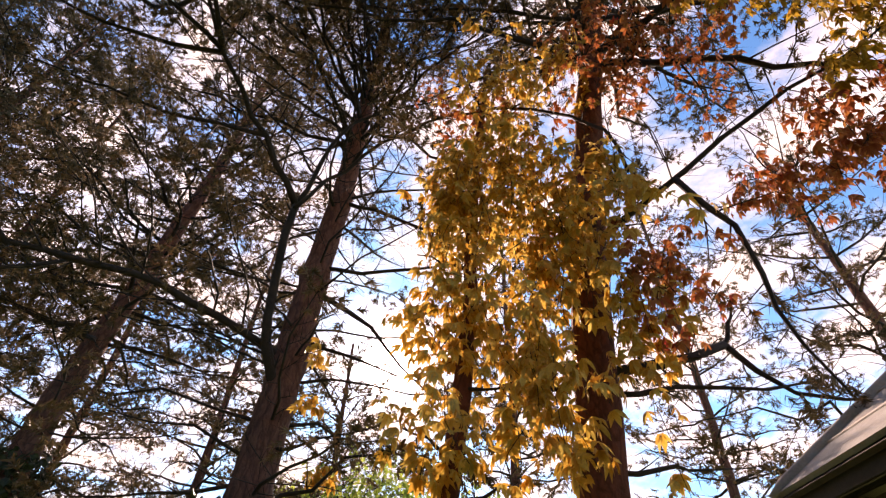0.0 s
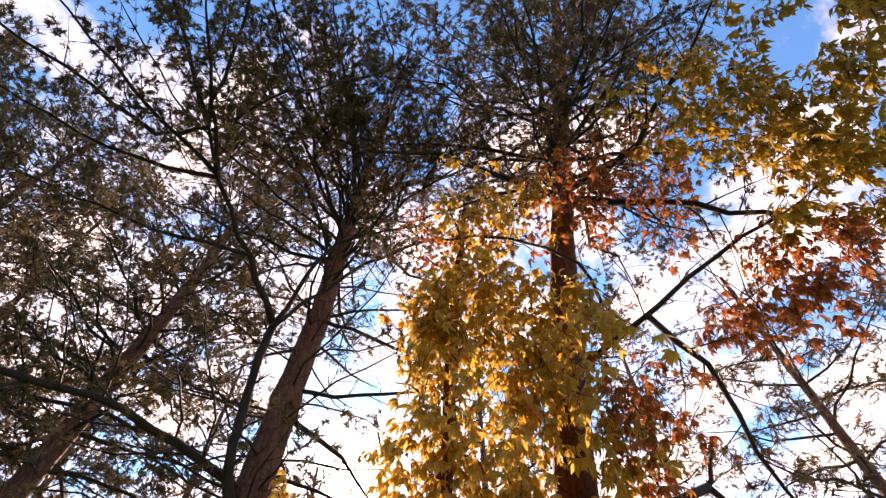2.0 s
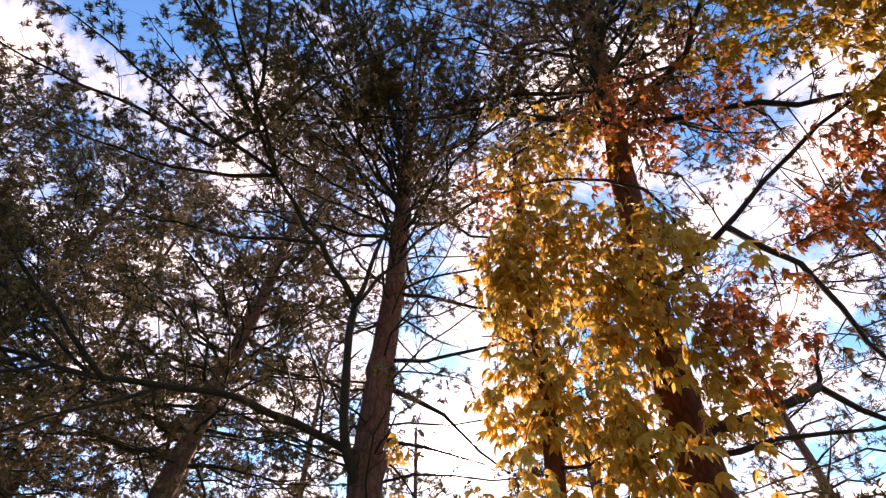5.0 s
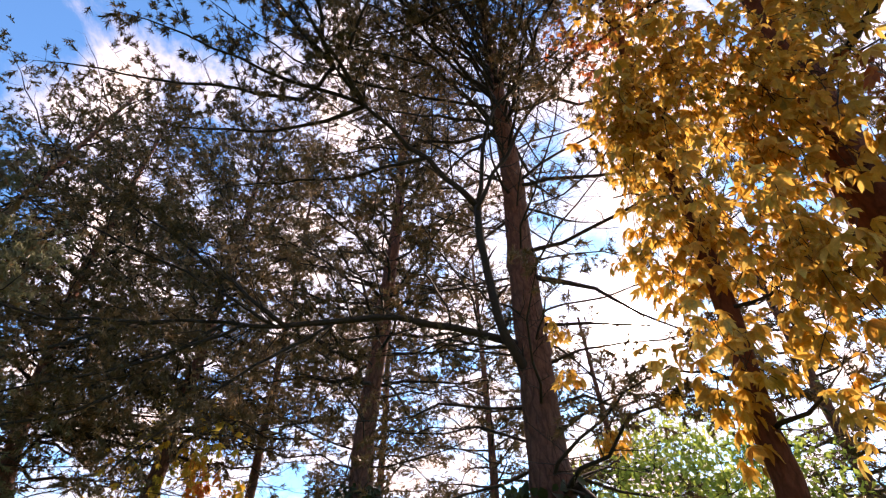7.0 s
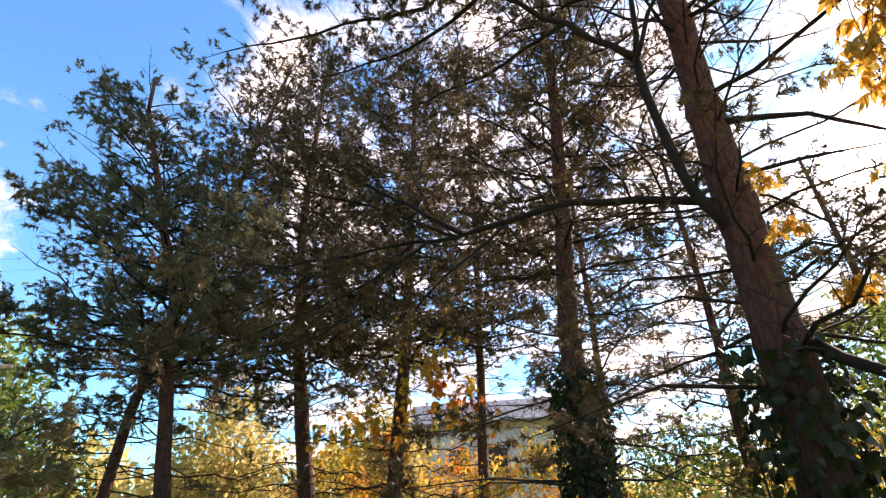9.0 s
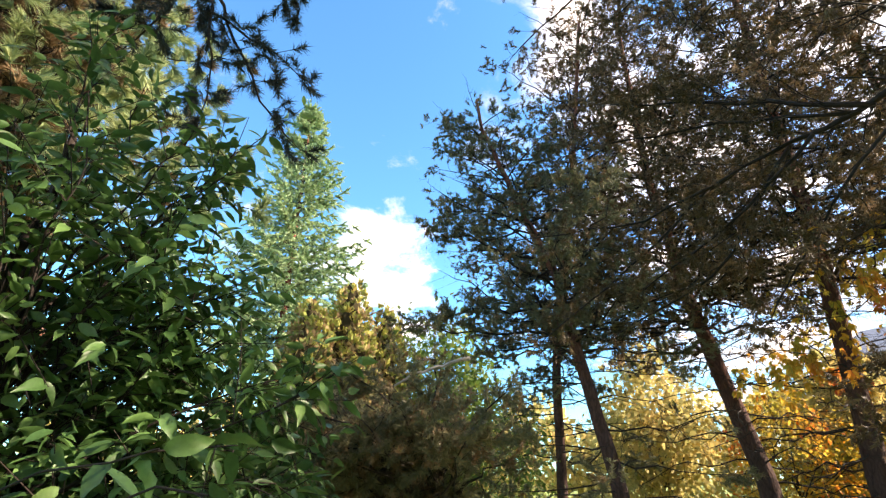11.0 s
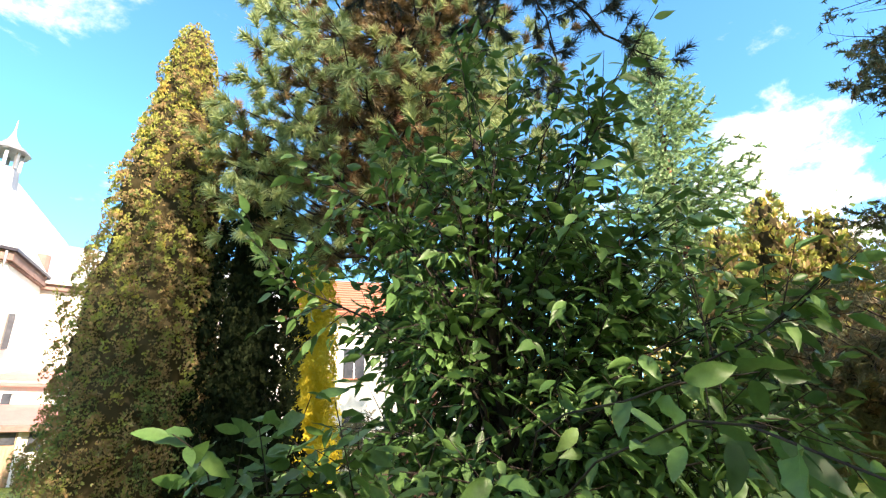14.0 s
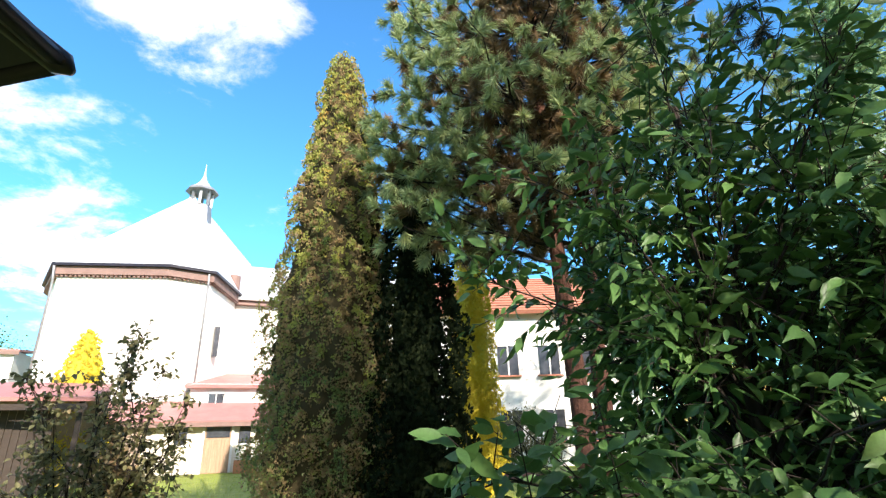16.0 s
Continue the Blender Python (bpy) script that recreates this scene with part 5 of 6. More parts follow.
creeper("yellow five-fingered creeper hanging round the leaning pine", [
    (polar(3.5, 47, 3.35), (0.36, 0.3, 1.2), 620),
    (polar(3, 34, 3.35), (0.34, 0.3, 1.0), 400),
    (polar(4, 20, 3.3), (0.34, 0.28, 0.7), 120),
    (polar(10, 50, 3.2), (0.45, 0.3, 1.2), 560),
    (polar(11, 36, 3.2), (0.42, 0.3, 1.1), 420),
    (polar(10, 21, 3.1), (0.4, 0.3, 0.7), 140),
    (polar(19, 46, 2.95), (0.3, 0.25, 1.2), 300),
    (polar(26, 45, 3.0), (0.28, 0.28, 1.0), 320),
    (polar(15, 43, 3.15), (0.22, 0.25, 1.2), 260),
    (polar(15, 26, 3.2), (0.22, 0.25, 1.0), 200),
    (polar(27, 31, 3.2), (0.22, 0.25, 0.9), 160),
    (polar(8, 59, 3.2), (0.45, 0.4, 0.8), 320),
    (polar(20, 61, 2.9), (0.5, 0.4, 1.0), 300),
], 151, M_CREEPER, 0.112)
creeper("olive-yellow creeper over the pine's long side limbs", [
    (polar(65, 58, 3.0), (0.6, 0.6, 0.5), 480),
    (polar(74, 52, 3.1), (0.65, 0.65, 0.5), 560),
    (polar(58, 64, 2.8), (0.6, 0.6, 0.5), 340),
    (polar(69, 47, 3.2), (0.45, 0.45, 0.4), 260),
    (polar(80, 56, 2.9), (0.7, 0.7, 0.5), 480),
    (polar(88, 50, 3.0), (0.6, 0.6, 0.5), 300),
], 153, M_CREEPER_OLIVE, 0.1)
creeper("orange-red creeper in the pine's side branches", [
    (polar(30.5, 36, 3.2), (0.25, 0.25, 0.7), 300),
    (polar(34, 60, 2.9), (0.6, 0.6, 1.0), 480),
    (polar(46, 58, 3.1), (0.8, 0.6, 0.7), 560),
    (polar(53.5, 41, 3.5), (0.42, 0.42, 0.45), 420),
    (polar(60, 43, 3.5), (0.35, 0.35, 0.4), 200),
    (polar(5, 57, 3.5), (0.5, 0.4, 0.8), 320),
], 157, M_CREEPER_RED, 0.085)
creeper("red and yellow creeper round a slim pine", [
    (polar(-56, 15, 14.0), (1.1, 1.1, 2.0), 420),
    (polar(-52, 12, 13.8), (1.2, 1.1, 1.2), 320),
    (polar(-61, 8, 14.2), (1.4, 1.1, 1.2), 320),
], 159, M_AUTUMN, 0.17)
creeper("sprig of yellow creeper on the ringed pine", [
    (polar(-15.2, 30, 4.85), (0.08, 0.1, 0.4), 20),
    (polar(-15.4, 24, 4.8), (0.1, 0.1, 0.4), 20),
    (polar(-11, 17.5, 4.6), (0.1, 0.1, 0.2), 20),
], 161, M_CREEPER, 0.11)


def ivy(seed, az, d, z0, z1, r, n=420):
    t = thing("ivy", "dark ivy climbing the foot of a pine trunk", "climbing plant")
    rng = np.random.default_rng(seed)
    a, z = rng.uniform(0, 6.283, n), z0 + (z1 - z0) * rng.uniform(0, 1, n) ** 0.9
    out = np.stack([np.sin(a), np.cos(a), np.zeros(n)], 1)
    p = np.array(tuple(ground_at(az, d, 0))) + out * (r * rng.uniform(0.8, 1.5, n))[:, None]
    p[:, 2] = z
    ln = rng.uniform(0.07, 0.13, n)
    raw_part("foliage", *blade_mesh(p, out * 0.4 + rng.normal(0, 0.5, (n, 3)) + [0, 0, -0.5], out + rng.normal(0, 0.3, (n, 3)), ln, ln * 0.9), M_IVY, t, kind="stuff")
    s = rng.integers(0, n, 40)
    raw_part("stem_tangle", *twig_mesh(np.concatenate([p[s] * [1, 1, 0] + [0, 0, 0.0], p[s], np.full((40, 1), 0.006), np.full((40, 1), 0.004)], 1)), M_TWIG, t, kind="stuff")


ivy(163, -18.8, 5.22, 0, 2.9, 0.3, 1100)
ivy(167, -38.1, 8.52, 0, 3.8, 0.3, 2600)


# ---- broad-leaved shrub in the foreground ----
def broad_leaved_tree():
    t = thing("broad_leaved_tree", "young tree with large pointed green leaves", "tree")
    rng = np.random.default_rng(173)
    base = ground_at(-135.5, 3.1, -0.05)
    fork = ground_at(-135.5, 3.1, 1.2)
    raw_part("trunk", *tube(bent(base, ground_at(-136.5, 3.1, 3.4), 0, 9, rng, 0.012), np.linspace(0.05, 0.018, 9), 9, 0.05, rng), M_TWIG, t, smooth=True)
    tips = []
    for k in range(86):
        a = rng.uniform(-150, -107)
        mid = 1 - ((a + 134) / 30) ** 2
        top = 13 - (a + 114) if a > -119 else 6 + 23 * max(0.05, mid) ** 0.7
        e = rng.uniform(-10, top)
        d = rng.uniform(2.7, 4.2)
        tips.append(polar(a, e, d))
    tips += [polar(-137.5, 40, 3.1), polar(-137, 37, 3.0), polar(-118, 34, 3.1), polar(-118.5, 31, 3.1), polar(-153, 25, 3.2), polar(-160, 15, 3.3), polar(-126, 34, 3.2), polar(-146, 30, 3.2), polar(-131, 35, 3.2)]
    tips += [polar(-118.5, 2, 1.5), polar(-113, -2, 1.4), polar(-108, 8, 2.6), polar(-164, -6, 2.4), polar(-158, -6, 2.3), polar(-150, -8, 2.3), polar(-138, -8, 2.4)]
    P, W, NN, LN, segs = [], [], [], [], []
    for tip in tips:
        tip = np.array(tuple(tip))
        z0 = min(max(0.4 + 0.55 * tip[2] * rng.uniform(0.6, 1.0), 0.4), 3.0)
        b = along([base, fork, ground_at(-136.5, 3.1, 3.4)], z0)
        pts = bent(b, tip, 0.12, 8, rng, 0.02)
        thick = 0.006 if math.hypot(tip[0], tip[1]) < 2.1 else 0.011
        raw_part("limb", *tube(pts, np.linspace(thick, 0.003, 8), 5), M_TWIG, t, smooth=True)
        ln = np.linalg.norm(np.diff(pts, axis=0), axis=1)
        total = ln.sum()
        shoots = [(pts[-3], unit(pts[-1] - pts[-3]), np.linalg.norm(pts[-1] - pts[-3]))]
        near_tip = tip[0] ** 2 + tip[1] ** 2 < 4.4
        for _ in range(1 if near_tip else 20):
            i = rng.integers(4 if near_tip else 2, 7)
            q = pts[i] + (pts[min(i + 1, 7)] - pts[i]) * rng.uniform()
            w = unit(unit(pts[7] - pts[5]) * 0.6 + rng.normal(0, 0.6, 3) + [0, 0, 0.1])
            l = rng.uniform(0.2, 0.5)
            segs.append((*q, *(q + w * l), 0.004, 0.002))
            shoots.append((q, w, l))
        for q, w, l in shoots:
            m = max(3, int(l / (0.08 if near_tip else 0.055)))
            for i in range(m):
                s = (i + 0.7) / m
                side = unit(np.cross(w, [0, 0, 1.0])) * (1 if i % 2 else -1)
                dirn = unit(w * 0.55 + side * rng.uniform(0.4, 0.9) + [0, 0, rng.uniform(-1.0, 0.25)])
                p = q + w * l * s
                P.append(p + dirn * 0.02)
                W.append(dirn)
                NN.append(unit(np.array([0, 0, 1.0]) + rng.normal(0, 0.75, 3)))
                LN.append(rng.uniform(0.09, 0.16) if near_tip else rng.uniform(0.065, 0.148))
    raw_part("twig_tangle", *twig_mesh(segs), M_TWIG, t, kind="stuff")
    P, W, NN, LN = np.array(P), np.array(W), np.array(NN), np.array(LN)
    near = np.argsort(np.hypot(P[:, 0], P[:, 1]))
    first, rest = near[:290], near[290:]
    leaf_parts(t, P[first], W[first], NN[first], LN[first], 0.44, M_MAGNOLIA, 0.2, 0.14)
    raw_part("leaf_crown", *blade_mesh(P[rest], W[rest], NN[rest], LN[rest], LN[rest] * rng.uniform(0.34, 0.48, len(rest)), rng.uniform(0.05, 0.4, len(rest)), rng.uniform(0.08, 0.3, len(rest)), BROAD_LEAF), M_MAGNOLIA, t, kind="stuff", smooth=True)


broad_leaved_tree()


def rose_bush():
    t = thing("rose_bush", "thin rose bush with dull green leaves", "shrub")
    rng = np.random.default_rng(179)
    b = np.array(tuple(ground_at(168, 5.6, 0)))
    segs, P, W, NN, LN = [], [], [], [], []
    for k in range(26):
        tip = np.array(tuple(polar(rng.uniform(161.5, 174), rng.uniform(-4, 6.5), rng.uniform(5.2, 6.0))))
        if k < 3:
            tip = np.array(tuple(polar(168.5 + k * 0.5, 7.5 + 0.4 * k, 5.6)))
        pts = bent(b + rng.normal(0, 0.12, 3) * [1, 1, 0], tip, 0.1, 8, rng, 0.02)
        raw_part("cane", *tube(pts, np.linspace(0.011, 0.003, 8), 5), M_TWIG, t, smooth=True)
        for i in range(2, 8):
            for _ in range(10):
                w = unit(rng.normal(0, 1, 3))
                l = rng.uniform(0.08, 0.2)
                q = pts[i] + w * l
                segs.append((*pts[i], *q, 0.003, 0.002))
                for s in range(5):
                    P.append(pts[i] + w * l * (0.4 + 0.15 * s))
                    W.append(unit(rng.normal(0, 1, 3) + [0, 0, -0.3]))
                    NN.append(unit(rng.normal(0, 0.5, 3) + [0, 0, 1]))
                    LN.append(rng.uniform(0.035, 0.062))
    raw_part("twig_tangle", *twig_mesh(segs), M_TWIG, t, kind="stuff")
    LN = np.array(LN)
    raw_part("foliage", *blade_mesh(np.array(P), np.array(W), np.array(NN), LN, LN * 0.62), M_ROSE, t, kind="stuff")


rose_bush()


# ---- buildings ----
def church():
    t = thing("church", "white plastered church with a pale metal roof and lantern", "church")
    Lc, Mc, Rc = Vector((10.3, -31.55, 0)), Vector((4.9, -30.3, 0)), Vector((2.75, -31.0, 0))
    inner = Vector((1.5, -35.6, 0))
    plan = [Lc, Mc, Rc, inner, Vector((1.5, -44, 0)), Vector((12.0, -44, 0)), Vector((12.0, -36, 0))]
    H = 9.9
    part("apse_wall", prism_bm([(p.x, p.y) for p in plan], -0.1, H), M_PLASTER, t)
    nave = [(1.5 + 0.3, -35.9), (-14, -35.9), (-14, -46), (1.8, -46)]
    part("nave_wall", prism_bm(nave, -0.1, H), M_PLASTER, t)
    cen = Vector((6.6, -37.0, 0))
    big = [cen + (p - cen) * 1.07 for p in plan]
    part("cornice", prism_bm([(p.x, p.y) for p in [cen + (q - cen) * 1.045 for q in plan]], H, H + 0.45), M_CORNICE, t, "brown moulded cornice under the eaves")
    part("gutter", prism_bm([(p.x, p.y) for p in [cen + (q - cen) * 1.075 for q in plan]], H + 0.45, H + 0.6), M_DARKMETAL, t)
    bm = bmesh.new()
    apex = bm.verts.new((5.2, -37.5, 18.2))
    apex2 = bm.verts.new((5.2, -42, 18.2))
    low = [bm.verts.new((p.x, p.y, H + 0.6)) for p in big]
    bm.faces.new((low[0], low[1], apex))
    bm.faces.new((low[1], low[2], apex))
    bm.faces.new((low[2], low[3], apex))
    bm.faces.new((low[3], low[4], apex2, apex))
    bm.faces.new((low[4], low[5], apex2))
    bm.faces.new((low[5], low[6], apex, apex2))
    bm.faces.new((low[6], low[0], apex))
    bm.faces.new(low[::-1])
    bmesh.ops.recalc_face_normals(bm, faces=bm.faces[:])
    part("roof", bm, M_TIN, t, "pale sheet metal hipped roof")
    part("nave_cornice", prism_bm([(1.9, -35.5), (-14.3, -35.5), (-14.3, -35.95), (1.9, -35.95)], H - 0.1, H + 0.35), M_CORNICE, t)
    part("nave_roof", slab_bm([(1.9, -35.2, H + 0.3), (-14.5, -35.2, H + 0.3), (-14.5, -41, 14.2), (1.9, -41, 14.2)], 0.15), M_TIN, t)
    part("cross_roof", slab_bm([(5.2, -37.6, 18.12), (0.85, -40.4, 14.1), (1.25, -35.6, 10.6)], 0.12), M_TIN, t)
    # lantern on the ridge
    lc = Vector((4.75, -37.6, 0))
    bm = bmesh.new()
    bmesh.ops.create_cone(bm, cap_ends=True, segments=8, radius1=0.95, radius2=0.75, depth=1.6, matrix=Matrix.Translation((lc.x, lc.y, 16.6)))
    lant = part("lantern_base", bm, M_ZINC, t)
    for k in range(8):
        a = k * math.pi / 4
        part("post", box_bm((0.16, 0.16, 1.2), Matrix.Translation((lc.x + 0.72 * math.sin(a), lc.y + 0.72 * math.cos(a), 17.95)) @ Matrix.Rotation(-a, 4, "Z")), M_ZINC, lant)
    bm = bmesh.new()
    bmesh.ops.create_cone(bm, cap_ends=True, segments=8, radius1=1.15, radius2=1.0, depth=0.25, matrix=Matrix.Translation((lc.x, lc.y, 18.62)))
    part("lantern_eaves", bm, M_ZINC, t)
    rings = [(18.72, 0.96), (19.05, 0.55), (19.45, 0.26), (19.9, 0.1), (20.3, 0.05), (20.9, 0.015)]
    raw_part("spire", *tube([(lc.x, lc.y, z) for z, r in rings], [r for z, r in rings], 8), M_TIN, t)
    # downpipes
    for p in (Lc + Vector((0.1, 0.2, 0)), Rc + Vector((0.1, 0.22, 0))):
        raw_part("downpipe", *tube([p + Vector((0, 0.3, H + 0.4)), p + Vector((0, 0.05, H - 0.3)), p + Vector((0, 0, H - 0.6)), p + Vector((0, 0, 0.3))], [0.06] * 4, 8), M_ZINC, t, smooth=True)
    # chimney and snow guard
    bm = bmesh.new()
    bmesh.ops.create_cone(bm, cap_ends=True, segments=14, radius1=0.42, radius2=0.4, depth=1.3, matrix=Matrix.Translation((1.72, -35.1, H + 1.05)))
    part("roof_vent", bm, M_CORNICE, t, "round brownish roof vent")
    raw_part("roof_seam", *tube([polar(171.0, 19.4, 33.1), polar(172.7, 17.9, 32.0), polar(174.4, 16.5, 30.9)], [0.07, 0.07, 0.07], 6), M_ZINC, t)
    # arched window in the side wall
    bm = bmesh.new()
    prof = [(-0.28, -0.9), (0.28, -0.9)] + [(0.28 * math.cos(a), 0.6 + 0.28 * math.sin(a)) for a in np.linspace(0, math.pi, 9)]
    vs = [bm.verts.new((2.33 + p[0] * 0.26, -32.5 - p[0] * 0.96, 6.8 + p[1])) for p in prof]
    fc = bm.faces.new(vs)
    r = bmesh.ops.extrude_face_region(bm, geom=[fc])
    bmesh.ops.translate(bm, vec=(-0.25, 0.06, 0), verts=[v for v in r["geom"] if isinstance(v, bmesh.types.BMVert)])
    bmesh.ops.recalc_face_normals(bm, faces=bm.faces[:])
    part("arched_window", bm, M_GLASS, t)
    # upper annex with its small window
    part("annex_wall", box_bm((6.0, 5.4, 4.2), Matrix.Translation((-0.1, -32.9, 2.1))), M_PLASTER, t)
    part("annex_roof", slab_bm([(3.2, -29.8, 4.1), (-3.5, -29.8, 4.1), (-3.5, -35.7, 5.3), (3.2, -35.7, 5.3)], 0.14), M_REDROOF, t)
    w = part("annex_window", box_bm((0.72, 0.12, 0.76), Matrix.Translation((1.65, -30.16, 3.3))), M_GLASS, t)
    part("frame", box_bm((0.9, 0.1, 0.1), Matrix.Translation((1.65, -30.12, 3.72))), M_ZINC, w)
    part("bar", box_bm((0.05, 0.1, 0.76), Matrix.Translation((1.65, -30.08, 3.3))), M_FRAME, w)
    # sacristy: low wing with door, windows and red lean-to roof
    part("sacristy_wall", box_bm((16, 3.6, 2.4), Matrix.Translation((4.2, -28.9, 1.15))), M_PLASTER_WARM, t)
    part("sacristy_roof", slab_bm([(12.6, -26.6, 2.25), (-4.2, -26.6, 2.25), (-4.2, -30.6, 3.35), (12.6, -30.6, 3.35)], 0.12), M_REDROOF, t, "dusty red sheet metal lean-to roof")
    part("eaves_board", box_bm((16.8, 0.05, 0.2), Matrix.Translation((4.2, -26.62, 2.1))), M_CORNICE, t)
    part("stone_panel", box_bm((6.5, 0.2, 2.0), Matrix.Translation((7.5, -27.08, 0.95))), M_STONE, t, "rough reddish stone facing")
    rng = np.random.default_rng(197)
    facing = bpy.data.objects["stone_panel"]
    stones = []
    for k in range(4):
        bm = box_bm((1, 1, 1), None, 0.12)
        me = bpy.data.meshes.new("stone")
        bm.to_mesh(me)
        bm.free()
        me.materials.append(M_STONE)
        stones.append(me)
    for row in range(6):
        x = 4.4
        while x < 10.6:
            w = rng.uniform(0.28, 0.6)
            ob = new("stone", stones[int(rng.integers(0, 4))])
            ob.matrix_world = Matrix.Translation((x + w / 2, -26.97 + rng.uniform(-0.02, 0.02), 0.18 + row * 0.32)) @ Matrix.Rotation(rng.uniform(-0.06, 0.06), 4, "Y") @ Matrix.Diagonal((w - 0.03, 0.14, 0.29, 1))
            ob.parent = facing
            x += w
    for p, q in ((Lc, Mc), (Mc, Rc), (Rc, inner)):
        n = int((q - p).length / 0.22)
        for k in range(n):
            u = p + (q - p) * ((k + 0.5) / n)
            o = (u - cen).normalized() * 0.12
            part("dentil", box_bm((0.11, 0.16, 0.11), Matrix.Translation((u.x + o.x, u.y + o.y, H - 0.05)) @ Matrix.Rotation(math.atan2((q - p).y, (q - p).x), 4, "Z")), M_CORNICE, t)
    d = part("door", box_bm((1.12, 0.14, 2.02), Matrix.Translation((1.2, -27.08, 1.01))), M_WOODDOOR, t, "worn plank door with a dark transom")
    for k in range(5):
        part("plank", box_bm((0.2, 0.05, 1.4), Matrix.Translation((0.76 + 0.22 * k, -27.0, 0.72)), 0.008), M_WOODDOOR, d)
    part("transom", box_bm((1.0, 0.05, 0.45), Matrix.Translation((1.2, -27.0, 1.75))), M_GLASS, d)
    part("jamb", box_bm((0.1, 0.2, 2.1), Matrix.Translation((0.58, -27.05, 1.05))), M_FRAME, d)
    part("jamb", box_bm((0.1, 0.2, 2.1), Matrix.Translation((1.82, -27.05, 1.05))), M_FRAME, d)
    for x in (2.75, 0.05):
        w = part("window", box_bm((0.5, 0.12, 0.75), Matrix.Translation((x, -27.06, 1.62))), M_GLASS, t)
        part("sill", box_bm((0.6, 0.16, 0.07), Matrix.Translation((x, -27.04, 1.2))), M_FRAME, w)


church()
for k, x in enumerate((0.15, -0.35)):
    b = box_bm((0.5, 0.45, 0.55), Matrix.Translation((x, -26.4, 0.27)), 0.03)
    ob = part("planter_box", b, M_TERRACOTTA)
    tagged(ob, "orange terracotta planter box beside the sacristy door", "planter")


def white_house():
    t = thing("white_house", "white two-storey house with a red tiled roof", "house")
    a, b = ground_at(-160, 24), ground_at(-137, 26)
    mid, way = (a + b) / 2, (b - a).normalized()
    m = Matrix.Translation(mid) @ Matrix.Rotation(math.atan2(way.y, way.x), 4, "Z")
    ln = (b - a).length
    part("wall", box_bm((ln, 7, 7.2), m @ Matrix.Translation((0, 3.6, 3.5))), M_PLASTER, t)
    h = ln / 2 + 0.4
    part("roof", slab_bm([m @ Vector(p) for p in ((-h, -0.45, 6.9), (h, -0.45, 6.9), (h, 3.6, 9.6), (-h, 3.6, 9.6))], 0.2), M_TILE, t)
    part("roof", slab_bm([m @ Vector(p) for p in ((-h, 7.65, 6.9), (h, 7.65, 6.9), (h, 3.6, 9.6), (-h, 3.6, 9.6))], 0.2), M_TILE, t)
    for k in range(13):
        f = (k + 0.5) / 13
        u, v = m @ Vector((-h, -0.45 + 4.05 * f, 6.93 + 2.7 * f)), m @ Vector((h, -0.45 + 4.05 * f, 6.93 + 2.7 * f))
        raw_part("tile_course", *tube([u, v], [0.035, 0.035], 5), M_TILE, t)
    for z in (1.7, 4.6):
        for k in range(5):
            x = -ln / 2 + 1.2 + k * (ln - 2.4) / 4
            w = part("window", box_bm((0.95, 0.1, 1.35), m @ Matrix.Translation((x, 0.08, z))), M_GLASS, t)
            part("frame", box_bm((1.1, 0.12, 0.08), m @ Matrix.Translation((x, 0.05, z + 0.7))), M_FRAME, w)
            part("sill", box_bm((1.15, 0.2, 0.07), m @ Matrix.Translation((x, 0.0, z - 0.72))), M_TILE, w)
            part("mullion", box_bm((0.06, 0.12, 1.35), m @ Matrix.Translation((x, 0.04, z))), M_FRAME, w)


white_house()


def grey_house():
    t = thing("grey_house", "pale grey house glimpsed beyond the pines", "house")
    a, b = ground_at(-58, 30), ground_at(-36, 28)
    mid, way = (a + b) / 2, (b - a).normalized()
    m = Matrix.Translation(mid) @ Matrix.Rotation(math.atan2(way.y, way.x), 4, "Z")
    ln = (b - a).length
    part("wall", box_bm((ln, 7, 7.0), m @ Matrix.Translation((0, 3.6, 3.4))), M_GREYWALL, t)
    h = ln / 2 + 0.4
    part("roof", slab_bm([m @ Vector(p) for p in ((-h, -0.45, 6.7), (h, -0.45, 6.7), (h, 3.6, 8.6), (-h, 3.6, 8.6))], 0.2), M_ZINC, t)
    part("roof", slab_bm([m @ Vector(p) for p in ((-h, 7.65, 6.7), (h, 7.65, 6.7), (h, 3.6, 8.6), (-h, 3.6, 8.6))], 0.2), M_ZINC, t)
    for z in (1.7, 4.7):
        for k in range(5):
            x = -ln / 2 + 1.3 + k * (ln - 2.6) / 4
            w = part("window", box_bm((1.0, 0.1, 1.3), m @ Matrix.Translation((x, 0.08, z))), M_GLASS, t)
            part("sill", box_bm((1.15, 0.2, 0.07), m @ Matrix.Translation((x, 0.0, z - 0.7))), M_FRAME, w)


grey_house()


